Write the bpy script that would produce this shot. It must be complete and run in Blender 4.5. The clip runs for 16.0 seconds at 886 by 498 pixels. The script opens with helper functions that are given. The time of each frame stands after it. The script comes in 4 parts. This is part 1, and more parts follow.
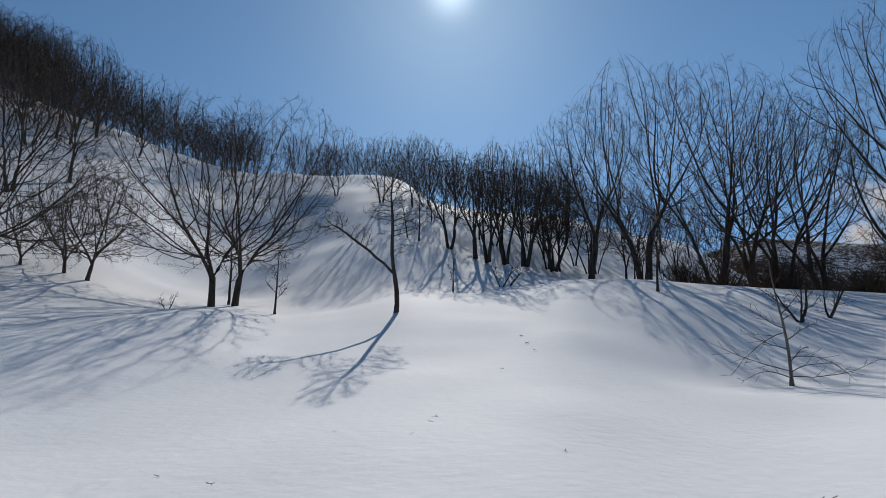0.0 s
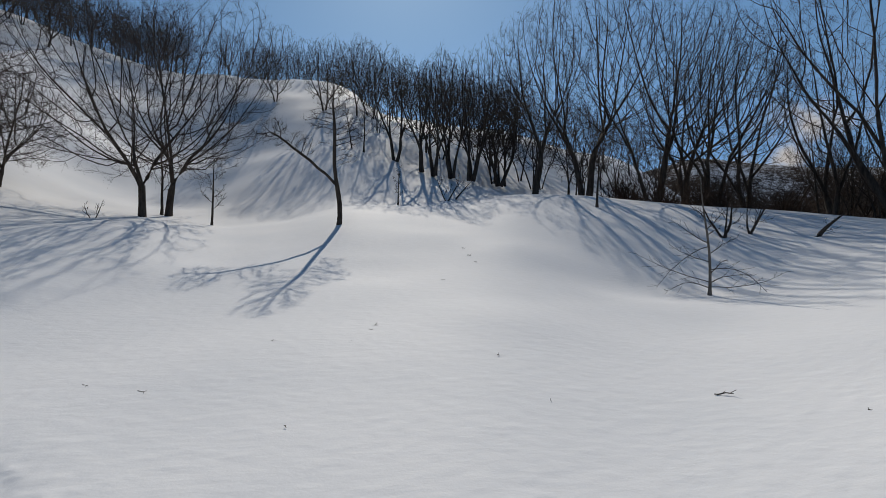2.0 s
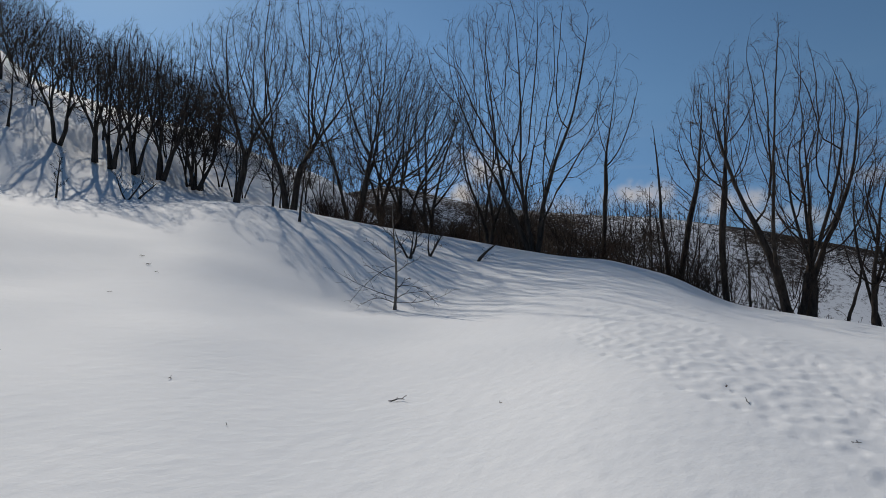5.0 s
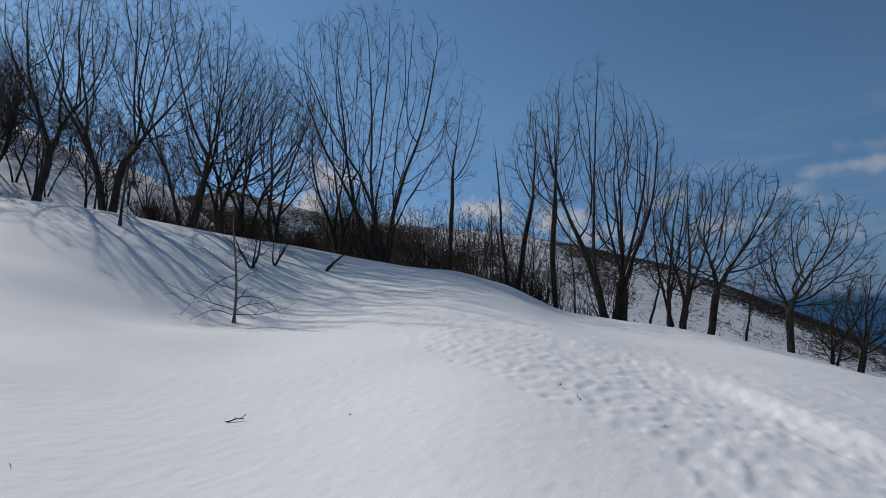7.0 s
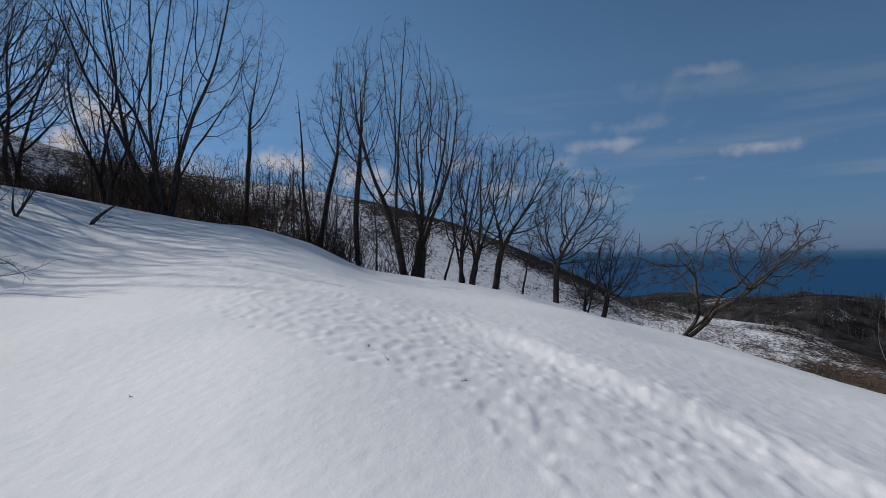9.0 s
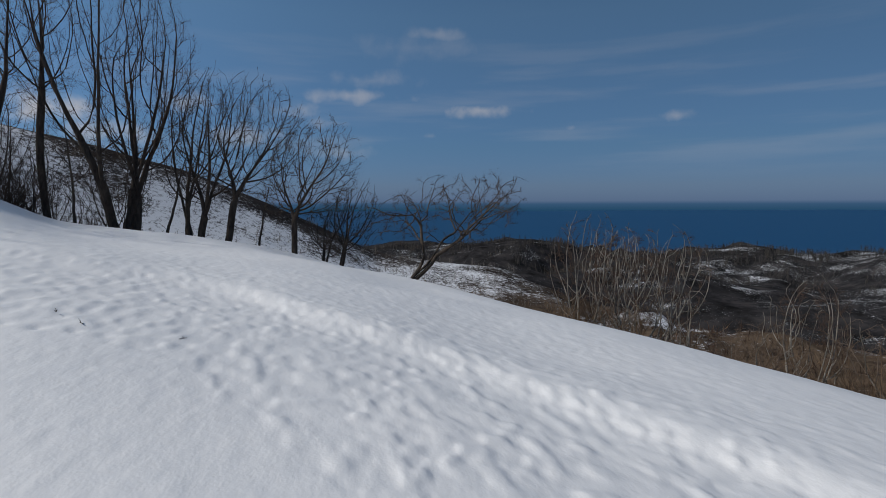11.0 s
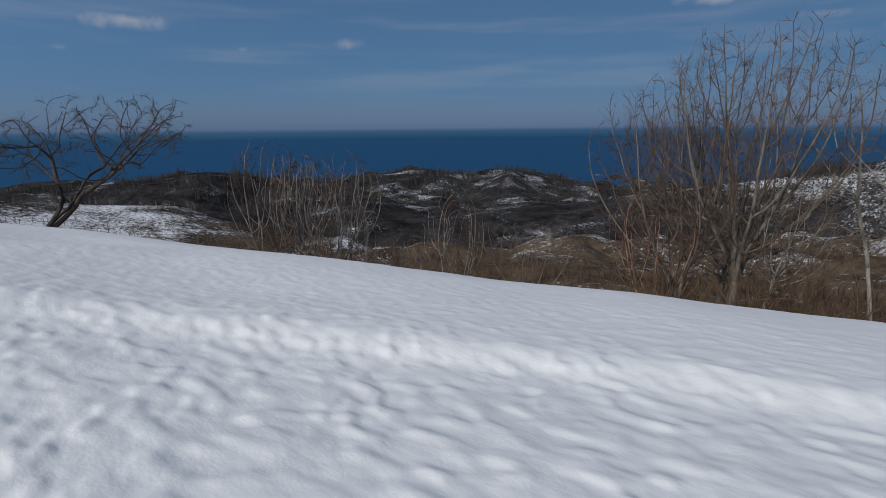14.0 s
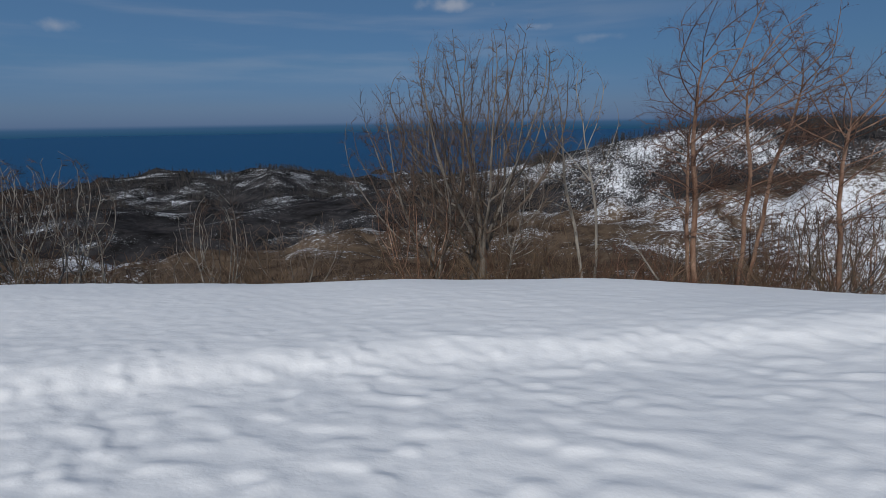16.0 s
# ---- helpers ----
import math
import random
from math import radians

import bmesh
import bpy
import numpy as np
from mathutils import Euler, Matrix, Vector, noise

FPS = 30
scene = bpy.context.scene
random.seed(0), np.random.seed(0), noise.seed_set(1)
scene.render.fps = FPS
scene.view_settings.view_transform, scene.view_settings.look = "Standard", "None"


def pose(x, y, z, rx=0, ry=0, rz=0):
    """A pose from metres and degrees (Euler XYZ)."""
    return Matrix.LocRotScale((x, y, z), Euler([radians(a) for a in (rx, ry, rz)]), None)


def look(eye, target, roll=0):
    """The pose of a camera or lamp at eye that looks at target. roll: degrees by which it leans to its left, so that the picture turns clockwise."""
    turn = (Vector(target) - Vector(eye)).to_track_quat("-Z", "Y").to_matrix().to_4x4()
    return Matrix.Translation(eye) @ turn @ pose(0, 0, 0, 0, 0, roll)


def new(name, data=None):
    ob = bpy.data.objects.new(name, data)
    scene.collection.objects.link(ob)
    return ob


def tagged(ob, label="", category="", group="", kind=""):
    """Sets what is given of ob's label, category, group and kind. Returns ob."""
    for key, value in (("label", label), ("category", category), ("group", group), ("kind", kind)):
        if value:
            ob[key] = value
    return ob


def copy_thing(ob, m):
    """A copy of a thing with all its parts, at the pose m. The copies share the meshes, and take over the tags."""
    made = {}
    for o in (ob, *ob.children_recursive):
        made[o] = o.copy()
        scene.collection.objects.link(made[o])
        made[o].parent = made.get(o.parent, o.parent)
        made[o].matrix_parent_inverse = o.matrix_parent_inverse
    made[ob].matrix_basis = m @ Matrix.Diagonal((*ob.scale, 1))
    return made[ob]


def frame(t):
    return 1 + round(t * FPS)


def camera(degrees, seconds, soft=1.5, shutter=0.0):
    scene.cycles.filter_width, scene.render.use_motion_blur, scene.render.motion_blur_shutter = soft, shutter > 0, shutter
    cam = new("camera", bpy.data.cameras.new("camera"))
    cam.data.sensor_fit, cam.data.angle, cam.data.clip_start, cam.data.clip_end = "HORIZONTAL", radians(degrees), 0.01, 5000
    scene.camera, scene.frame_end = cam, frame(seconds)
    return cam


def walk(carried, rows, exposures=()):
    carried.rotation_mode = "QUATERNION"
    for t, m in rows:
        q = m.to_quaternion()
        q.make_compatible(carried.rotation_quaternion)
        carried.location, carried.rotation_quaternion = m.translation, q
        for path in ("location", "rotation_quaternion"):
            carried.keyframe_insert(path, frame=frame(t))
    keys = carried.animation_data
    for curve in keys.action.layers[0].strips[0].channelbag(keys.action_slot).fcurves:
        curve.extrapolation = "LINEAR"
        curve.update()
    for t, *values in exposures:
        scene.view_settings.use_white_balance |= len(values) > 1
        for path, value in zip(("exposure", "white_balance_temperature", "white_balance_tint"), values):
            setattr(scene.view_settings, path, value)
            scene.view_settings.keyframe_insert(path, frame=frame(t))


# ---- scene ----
cam = camera(79.94, 16.0, 0.8)
# seconds, place, turn about x, y and z
ROWS = [
    (0.0, -0.000, -0.000, 1.600, 102.56, 1.23, -2.13),
    (0.5, 0.014, 0.020, 1.602, 100.15, 0.95, -2.15),
    (1.0, 0.031, 0.043, 1.593, 97.41, 0.85, -2.85),
    (1.5, 0.062, 0.071, 1.580, 95.25, 1.04, -4.80),
    (2.0, 0.102, 0.101, 1.567, 93.14, 1.21, -7.95),
    (2.5, 0.142, 0.126, 1.561, 90.78, 0.93, -12.35),
    (3.0, 0.179, 0.146, 1.558, 89.42, 0.63, -17.04),
    (3.5, 0.219, 0.139, 1.559, 89.16, 0.29, -22.47),
    (4.0, 0.259, 0.129, 1.580, 90.33, 0.16, -28.86),
    (4.2, 0.269, 0.124, 1.584, 91.14, 0.12, -31.27),
    (6.3, 0.260, 0.200, 1.511, 97.22, 0.93, -49.86),
    (6.5, 0.275, 0.209, 1.510, 96.72, 0.90, -51.59),
    (7.0, 0.338, 0.267, 1.519, 95.42, 0.74, -55.72),
    (7.5, 0.394, 0.325, 1.527, 94.08, 0.68, -60.85),
    (8.0, 0.420, 0.374, 1.549, 92.51, 0.82, -65.97),
    (8.5, 0.432, 0.417, 1.575, 91.31, 0.84, -71.23),
    (9.0, 0.444, 0.448, 1.595, 90.48, 0.62, -77.07),
    (9.2, 0.447, 0.444, 1.599, 90.17, 0.53, -79.32),
    (11.3, 0.379, 0.255, 1.558, 84.05, 0.21, -108.37),
    (11.5, 0.366, 0.234, 1.556, 83.50, 0.29, -110.76),
    (12.0, 0.371, 0.178, 1.545, 82.01, 0.93, -117.06),
    (12.5, 0.362, 0.121, 1.528, 80.16, 1.28, -123.92),
    (13.0, 0.344, 0.069, 1.508, 78.40, 1.00, -130.13),
    (13.5, 0.323, 0.035, 1.488, 77.47, 0.54, -134.51),
    (14.0, 0.321, 0.020, 1.480, 77.19, 0.53, -137.54),
    (14.5, 0.292, -0.004, 1.475, 77.26, 0.69, -140.50),
    (15.0, 0.251, -0.042, 1.473, 77.17, 0.82, -145.39),
    (15.5, 0.187, -0.071, 1.480, 76.90, 0.83, -153.05),
    (16.0, 0.120, -0.095, 1.470, 76.49, 0.91, -162.25),
]
EXPOSURES = ((0.0, -0.36, 6500, 10), (1.5, -0.43, 6700, 10), (3.0, -0.5, 6950, 10), (4.2, -0.5, 6900, 10), (6.5, -0.46, 6550, 10), (9.0, -0.48, 6550, 10), (12.5, -0.49, 6480, 10), (16.0, -0.48, 6340, 10))
walk(cam, [(t, pose(x, y, z, rx, ry, rz)) for t, x, y, z, rx, ry, rz in ROWS], EXPOSURES)

# ---- light: a clear March afternoon, the sun ahead at the start ----
SUN_BEARING, SUN_UP = 4.0, 38.7
toward = Vector((math.sin(radians(SUN_BEARING)) * math.cos(radians(SUN_UP)), math.cos(radians(SUN_BEARING)) * math.cos(radians(SUN_UP)), math.sin(radians(SUN_UP))))
world = bpy.data.worlds.new("sky")
scene.world = world
world.use_nodes = True
wn, wl = world.node_tree.nodes, world.node_tree.links
background = wn["Background"]
sky = wn.new("ShaderNodeTexSky")
sky.sky_type = "NISHITA"
sky.sun_disc = False
sky.sun_elevation, sky.sun_rotation = radians(SUN_UP), radians(SUN_BEARING)
sky.altitude, sky.air_density, sky.dust_density, sky.ozone_density = 200, 1.0, 0.2, 1.6


def math_node(nodes, links, op, *values):
    m = nodes.new("ShaderNodeMath")
    m.operation = op
    for k, v in enumerate(values):
        if isinstance(v, (int, float)):
            m.inputs[k].default_value = v
        else:
            links.new(v, m.inputs[k])
    return m.outputs[0]


def smooth_step(nodes, links, value, low, high):
    m = nodes.new("ShaderNodeMapRange")
    m.interpolation_type = "SMOOTHSTEP"
    links.new(value, m.inputs[0])
    m.inputs[1].default_value, m.inputs[2].default_value = low, high
    return m.outputs[0]


def build_sky():
    """The clear sky, paler and greyer down in the sea haze, with thin streaks and a few small clouds over the sea."""
    way = wn.new("ShaderNodeTexCoord").outputs["Generated"]
    parts = wn.new("ShaderNodeSeparateXYZ")
    wl.new(way, parts.inputs[0])
    height = parts.outputs[2]
    tint = wn.new("ShaderNodeValToRGB")
    stops = [(0.0, SKY_RIM), (0.03, SKY_LOW), (0.10, SKY_MID), (0.32, SKY_HIGH), (0.9, (0.62, 0.86, 0.94))]
    while len(tint.color_ramp.elements) < len(stops):
        tint.color_ramp.elements.new(0.5)
    for e, (p, c) in zip(tint.color_ramp.elements, stops):
        e.position, e.color = p, (*c, 1)
    wl.new(height, tint.inputs[0])
    clear = wn.new("ShaderNodeMix")
    clear.data_type, clear.blend_type = "RGBA", "MULTIPLY"
    clear.inputs[0].default_value = 1
    wl.new(sky.outputs[0], clear.inputs[6])
    wl.new(tint.outputs[0], clear.inputs[7])
    # deeper blue away from the sun's side
    side = wn.new("ShaderNodeVectorMath")
    side.operation = "DOT_PRODUCT"
    wl.new(way, side.inputs[0])
    side.inputs[1].default_value = (0.13, 0.30, 0)
    depth = wn.new("ShaderNodeVectorMath")
    depth.operation = "SCALE"
    wl.new(clear.outputs[2], depth.inputs[0])
    wl.new(math_node(wn, wl, "ADD", side.outputs["Value"], 0.98), depth.inputs["Scale"])
    # the bright aureole round the sun
    nigh = wn.new("ShaderNodeVectorMath")
    nigh.operation = "DOT_PRODUCT"
    wl.new(way, nigh.inputs[0])
    nigh.inputs[1].default_value = toward
    wide = math_node(wn, wl, "POWER", math_node(wn, wl, "MAXIMUM", nigh.outputs["Value"], 0.0), 60.0)
    close = math_node(wn, wl, "POWER", math_node(wn, wl, "MAXIMUM", nigh.outputs["Value"], 0.0), 1500.0)
    glow = wn.new("ShaderNodeVectorMath")
    glow.operation = "SCALE"
    glow.inputs[0].default_value = (0.9, 1.0, 1.0)
    wl.new(math_node(wn, wl, "MULTIPLY_ADD", close, 7.0, math_node(wn, wl, "MULTIPLY", wide, 0.9)), glow.inputs["Scale"])
    lit = wn.new("ShaderNodeVectorMath")
    wl.new(depth.outputs[0], lit.inputs[0])
    wl.new(glow.outputs[0], lit.inputs[1])
    # thin high streaks, low over the sea
    mp = wn.new("ShaderNodeMapping")
    mp.inputs["Scale"].default_value, mp.inputs["Rotation"].default_value = (1.6, 1.6, 15), (radians(3), radians(-4), 0)
    wl.new(way, mp.inputs[0])
    streak = wn.new("ShaderNodeTexNoise")
    streak.inputs["Scale"].default_value, streak.inputs["Detail"].default_value = 1.6, 5
    wl.new(mp.outputs[0], streak.inputs["Vector"])
    band = math_node(wn, wl, "MULTIPLY", smooth_step(wn, wl, height, 0.02, 0.11), smooth_step(wn, wl, height, 0.36, 0.16))
    facing = wn.new("ShaderNodeVectorMath")
    facing.operation = "DOT_PRODUCT"
    wl.new(way, facing.inputs[0])
    facing.inputs[1].default_value = (0.92, -0.38, 0)
    over_sea = smooth_step(wn, wl, facing.outputs["Value"], 0.05, 0.6)
    veil = math_node(wn, wl, "MULTIPLY", math_node(wn, wl, "MULTIPLY", smooth_step(wn, wl, streak.outputs["Fac"], 0.47, 0.72), band), over_sea)
    veil = math_node(wn, wl, "MULTIPLY", veil, 0.13)
    # small clouds: bearing, height and half sizes in degrees, density
    billow = wn.new("ShaderNodeTexNoise")
    billow.inputs["Scale"].default_value, billow.inputs["Detail"].default_value = 22, 6
    wl.new(way, billow.inputs["Vector"])
    for bearing, up, wide, tall, dense in CLOUDS:
        a, e = radians(bearing), radians(up)
        out = []
        for axis, size in (((math.cos(a), -math.sin(a), 0), wide), ((-math.sin(e) * math.sin(a), -math.sin(e) * math.cos(a), math.cos(e)), tall)):
            d = wn.new("ShaderNodeVectorMath")
            d.operation = "DOT_PRODUCT"
            wl.new(way, d.inputs[0])
            d.inputs[1].default_value = axis
            q = math_node(wn, wl, "DIVIDE", d.outputs["Value"], radians(size))
            out.append(math_node(wn, wl, "MULTIPLY", q, q))
        near = wn.new("ShaderNodeVectorMath")
        near.operation = "DOT_PRODUCT"
        wl.new(way, near.inputs[0])
        near.inputs[1].default_value = (math.sin(a), math.cos(a), 0)
        ball = math_node(wn, wl, "SUBTRACT", 1, math_node(wn, wl, "SQRT", math_node(wn, wl, "ADD", *out)))
        shape = math_node(wn, wl, "ADD", ball, math_node(wn, wl, "MULTIPLY_ADD", billow.outputs["Fac"], 2.4, -1.35))
        mask = math_node(wn, wl, "MULTIPLY", smooth_step(wn, wl, shape, -0.1, 1.1), smooth_step(wn, wl, near.outputs["Value"], 0.5, 0.6))
        veil = math_node(wn, wl, "MAXIMUM", veil, math_node(wn, wl, "MULTIPLY", mask, dense))
    clouded = wn.new("ShaderNodeMix")
    clouded.data_type = "RGBA"
    wl.new(veil, clouded.inputs[0])
    wl.new(lit.outputs[0], clouded.inputs[6])
    clouded.inputs[7].default_value = (*CLOUD_LIGHT, 1)
    # the open sea out to the true horizon
    sea_far = wn.new("ShaderNodeMix")
    sea_far.data_type = "RGBA"
    wl.new(smooth_step(wn, wl, height, 0.003, -0.005), sea_far.inputs[0])
    wl.new(clouded.outputs[2], sea_far.inputs[6])
    haze = wn.new("ShaderNodeMix")
    haze.data_type = "RGBA"
    wl.new(smooth_step(wn, wl, height, -0.018, 0.0), haze.inputs[0])
    haze.inputs[6].default_value, haze.inputs[7].default_value = (0.22, 0.86, 1.7, 1), (0.55, 1.30, 2.5, 1)
    wl.new(haze.outputs[2], sea_far.inputs[7])
    wl.new(sea_far.outputs[2], background.inputs[0])
    background.inputs[1].default_value = 0.10


SKY_RIM, SKY_LOW, SKY_MID, SKY_HIGH = (0.185, 0.32, 0.78), (0.25, 0.37, 0.72), (0.31, 0.47, 0.71), (0.59, 0.78, 0.88)
CLOUD_LIGHT = (6.6, 6.4, 6.5)
CLOUDS = [(108.5, 9.6, 4.6, 1, 0.49), (103, 7, 1.7, 0.6, 0.30), (118, 7.6, 0.9, 0.5, 0.20), (128, 8.3, 1.6, 0.7, 0.33), (163, 11.2, 4.2, 0.9, 0.46), (172, 9.1, 2, 0.6, 0.33), (178, 7.9, 3, 0.6, 0.23), (44, 13.2, 5, 3, 1.00), (41, 10, 5, 2, 1.00), (60, 9.5, 5, 1.8, 0.90), (68, 8.2, 5, 1.8, 0.90), (79, 9.6, 4, 1.3, 0.59), (88, 9.3, 3.5, 1.5, 0.46), (95, 11, 7, 1, 0.40), (93, 8.2, 4, 0.8, 0.26), (104, 17, 3.5, 0.9, 0.23), (103, 15.8, 10, 1.6, 0.11), (72, 6.5, 7, 1.6, 0.5), (84, 6.8, 6, 1.4, 0.42), (93, 5.2, 6, 1.1, 0.26), (97, 12.5, 7, 1.1, 0.22), (52, 8.6, 6, 2.0, 0.4)]
build_sky()


sun = new("sun", bpy.data.lights.new("sun", "SUN"))
sun.data.energy, sun.data.angle, sun.data.color = 4.0, radians(0.53), (1.0, 0.95, 0.86)
sun.matrix_world = look(toward * 60, (0, 0, 0))

# ---- materials ----
def material(name, rough=0.8, metal=0.0):
    m = bpy.data.materials.new(name)
    m.use_nodes = True
    b = m.node_tree.nodes["Principled BSDF"]
    b.inputs["Roughness"].default_value, b.inputs["Metallic"].default_value = rough, metal
    return m, m.node_tree.nodes, m.node_tree.links, b


def noise_node(nodes, links, scale, detail=4, rough=0.55, stretch=None, vector=None):
    n = nodes.new("ShaderNodeTexNoise")
    n.inputs["Scale"].default_value, n.inputs["Detail"].default_value, n.inputs["Roughness"].default_value = scale, detail, rough
    if vector is None:
        vector = nodes.new("ShaderNodeTexCoord").outputs["Object"]
    if stretch:
        mp = nodes.new("ShaderNodeMapping")
        mp.inputs["Scale"].default_value = stretch
        links.new(vector, mp.inputs[0])
        vector = mp.outputs[0]
    links.new(vector, n.inputs["Vector"])
    return n.outputs["Fac"]


def ramp(nodes, links, fac, *stops):
    r = nodes.new("ShaderNodeValToRGB")
    while len(r.color_ramp.elements) < len(stops):
        r.color_ramp.elements.new(0.5)
    for e, (p, c) in zip(r.color_ramp.elements, stops):
        e.position, e.color = p, (*c, 1)
    links.new(fac, r.inputs[0])
    return r.outputs[0]


def bump(nodes, links, shader, *layers):
    """Layers of (height, strength, distance), coarse first."""
    normal = None
    for height, strength, distance in layers:
        b = nodes.new("ShaderNodeBump")
        b.inputs["Strength"].default_value, b.inputs["Distance"].default_value = strength, distance
        links.new(height, b.inputs["Height"])
        if normal:
            links.new(normal, b.inputs["Normal"])
        normal = b.outputs[0]
    links.new(normal, shader.inputs["Normal"])


def snow_material():
    m, n, l, b = material("spring_snow", 0.75)
    big = noise_node(n, l, 0.35, 3)
    l.new(ramp(n, l, big, (0.3, (0.80, 0.81, 0.83)), (0.7, (0.87, 0.87, 0.88))), b.inputs["Base Color"])
    bump(n, l, b, (noise_node(n, l, 6.0, 3, 0.5, (0.75, 1.3, 1)), 0.27, 0.03), (noise_node(n, l, 45.0, 3), 0.35, 0.004))
    b.inputs["Specular IOR Level"].default_value = 0.10
    return m


def bark_material(name, dark, light, scale=6.0):
    m, n, l, b = material(name, 0.9)
    fac = noise_node(n, l, scale, 5, 0.65, (1, 1, 0.25))
    l.new(ramp(n, l, fac, (0.35, dark), (0.7, light)), b.inputs["Base Color"])
    bump(n, l, b, (fac, 0.6, 0.02))
    b.inputs["Specular IOR Level"].default_value = 0.2
    return m


def hillside_material():
    """Far slopes: old snow showing between bare woods and scrub; the land says how much is grown over and how brown it is."""
    m, n, l, b = material("hillside", 0.9)
    cover, brown = n.new("ShaderNodeAttribute"), n.new("ShaderNodeAttribute")
    cover.attribute_name, brown.attribute_name = "cover", "brown"
    patches = math_node(n, l, "MULTIPLY_ADD", noise_node(n, l, 0.022, 6, 0.66), 1.1, -0.05)
    fine = noise_node(n, l, 0.8, 6, 0.85, (1, 1, 0.2))
    both = math_node(n, l, "MULTIPLY_ADD", fine, 1.15, math_node(n, l, "ADD", patches, -0.125))
    bare = math_node(n, l, "SUBTRACT", both, math_node(n, l, "MULTIPLY_ADD", cover.outputs["Fac"], 0.5, 0.20))
    woods = ramp(n, l, noise_node(n, l, 0.05, 6, 0.7), (0.35, (0.009, 0.010, 0.011)), (0.52, (0.028, 0.028, 0.031)), (0.7, (0.062, 0.057, 0.056)))
    scrub = ramp(n, l, noise_node(n, l, 0.11, 6, 0.75), (0.35, (0.040, 0.028, 0.020)), (0.52, (0.13, 0.090, 0.060)), (0.7, (0.21, 0.15, 0.10)))
    grown = n.new("ShaderNodeMix")
    grown.data_type = "RGBA"
    l.new(brown.outputs["Fac"], grown.inputs[0])
    l.new(woods, grown.inputs[6])
    l.new(scrub, grown.inputs[7])
    snowy = n.new("ShaderNodeMix")
    snowy.data_type = "RGBA"
    l.new(smooth_step(n, l, bare, 0.45, 0.64), snowy.inputs[0])
    l.new(grown.outputs[2], snowy.inputs[6])
    snowy.inputs[7].default_value = (0.74, 0.75, 0.78, 1)
    scar = n.new("ShaderNodeAttribute")
    scar.attribute_name = "earth"
    soil = n.new("ShaderNodeMix")
    soil.data_type = "RGBA"
    l.new(smooth_step(n, l, scar.outputs["Fac"], 0.35, 0.6), soil.inputs[0])
    l.new(snowy.outputs[2], soil.inputs[6])
    l.new(ramp(n, l, noise_node(n, l, 0.3, 5), (0.3, (0.13, 0.055, 0.020)), (0.7, (0.36, 0.17, 0.065))), soil.inputs[7])
    l.new(soil.outputs[2], b.inputs["Base Color"])
    b.inputs["Specular IOR Level"].default_value = 0.0
    return m


def sea_material():
    m, n, l, b = material("sea", 0.5)
    b.inputs["Base Color"].default_value = (0.013, 0.066, 0.155, 1)
    b.inputs["Specular IOR Level"].default_value = 0.03
    bump(n, l, b, (noise_node(n, l, 0.05, 4), 0.08, 1.0))
    return m


SNOW, SEA = snow_material(), sea_material()
HILLSIDE = hillside_material()
BARK_DARK = bark_material("dark_wet_bark", (0.036, 0.028, 0.023), (0.115, 0.089, 0.070))
BARK_GREY = bark_material("grey_bark", (0.10, 0.085, 0.070), (0.26, 0.23, 0.20))
BARK_RED = bark_material("peeling_reddish_bark", (0.12, 0.060, 0.038), (0.36, 0.235, 0.17))
BARK_PALE = bark_material("pale_bark", (0.13, 0.112, 0.096), (0.36, 0.33, 0.29))
TWIG_DARK = bark_material("dark_twigs", (0.042, 0.031, 0.026), (0.095, 0.069, 0.055), 2.0)
TWIG_GREY = bark_material("grey_brown_twigs", (0.080, 0.060, 0.046), (0.20, 0.150, 0.118), 2.0)
TWIG_BROWN = bark_material("brown_twigs", (0.050, 0.034, 0.026), (0.13, 0.085, 0.063), 2.0)
TWIG_RED = bark_material("reddish_twigs", (0.065, 0.034, 0.025), (0.17, 0.098, 0.068), 2.0)

BRUSH = bark_material("brown_brush", (0.075, 0.050, 0.034), (0.22, 0.15, 0.095), 1.0)
BRUSH_RED = bark_material("reddish_brush", (0.085, 0.042, 0.028), (0.23, 0.125, 0.078), 1.0)
BRUSH_DARK = bark_material("dark_brown_brush", (0.035, 0.022, 0.016), (0.10, 0.062, 0.042), 1.0)
# lighter than FAR_WOOD: the distance haze is put into the bark colour
HAZED_WOOD = bark_material("haze_paled_far_woods", (0.085, 0.078, 0.074), (0.20, 0.18, 0.165), 0.2)
FAR_WOOD = bark_material("far_bare_woods", (0.028, 0.026, 0.025), (0.080, 0.072, 0.066), 0.2)

# ---- the lie of the land ----
# Bearings in degrees clockwise from the first line of sight (+y), distances in metres from the standing place.
EYE = 1.6


def around(pairs, spread=2.0):
    """A smooth closed curve over the bearing, as 1440 values, from (bearing, value) pairs."""
    a = np.array([p[0] for p in pairs], float)
    v = np.array([p[1] for p in pairs], float)
    dense = np.interp(np.arange(-1440, 2880) * 0.25, np.concatenate([a - 360, a, a + 360]), np.tile(v, 3))
    k = np.exp(-0.5 * (np.arange(-60, 61) * 0.25 / spread) ** 2)
    return np.convolve(dense, k / k.sum(), "same")[1440:2880]


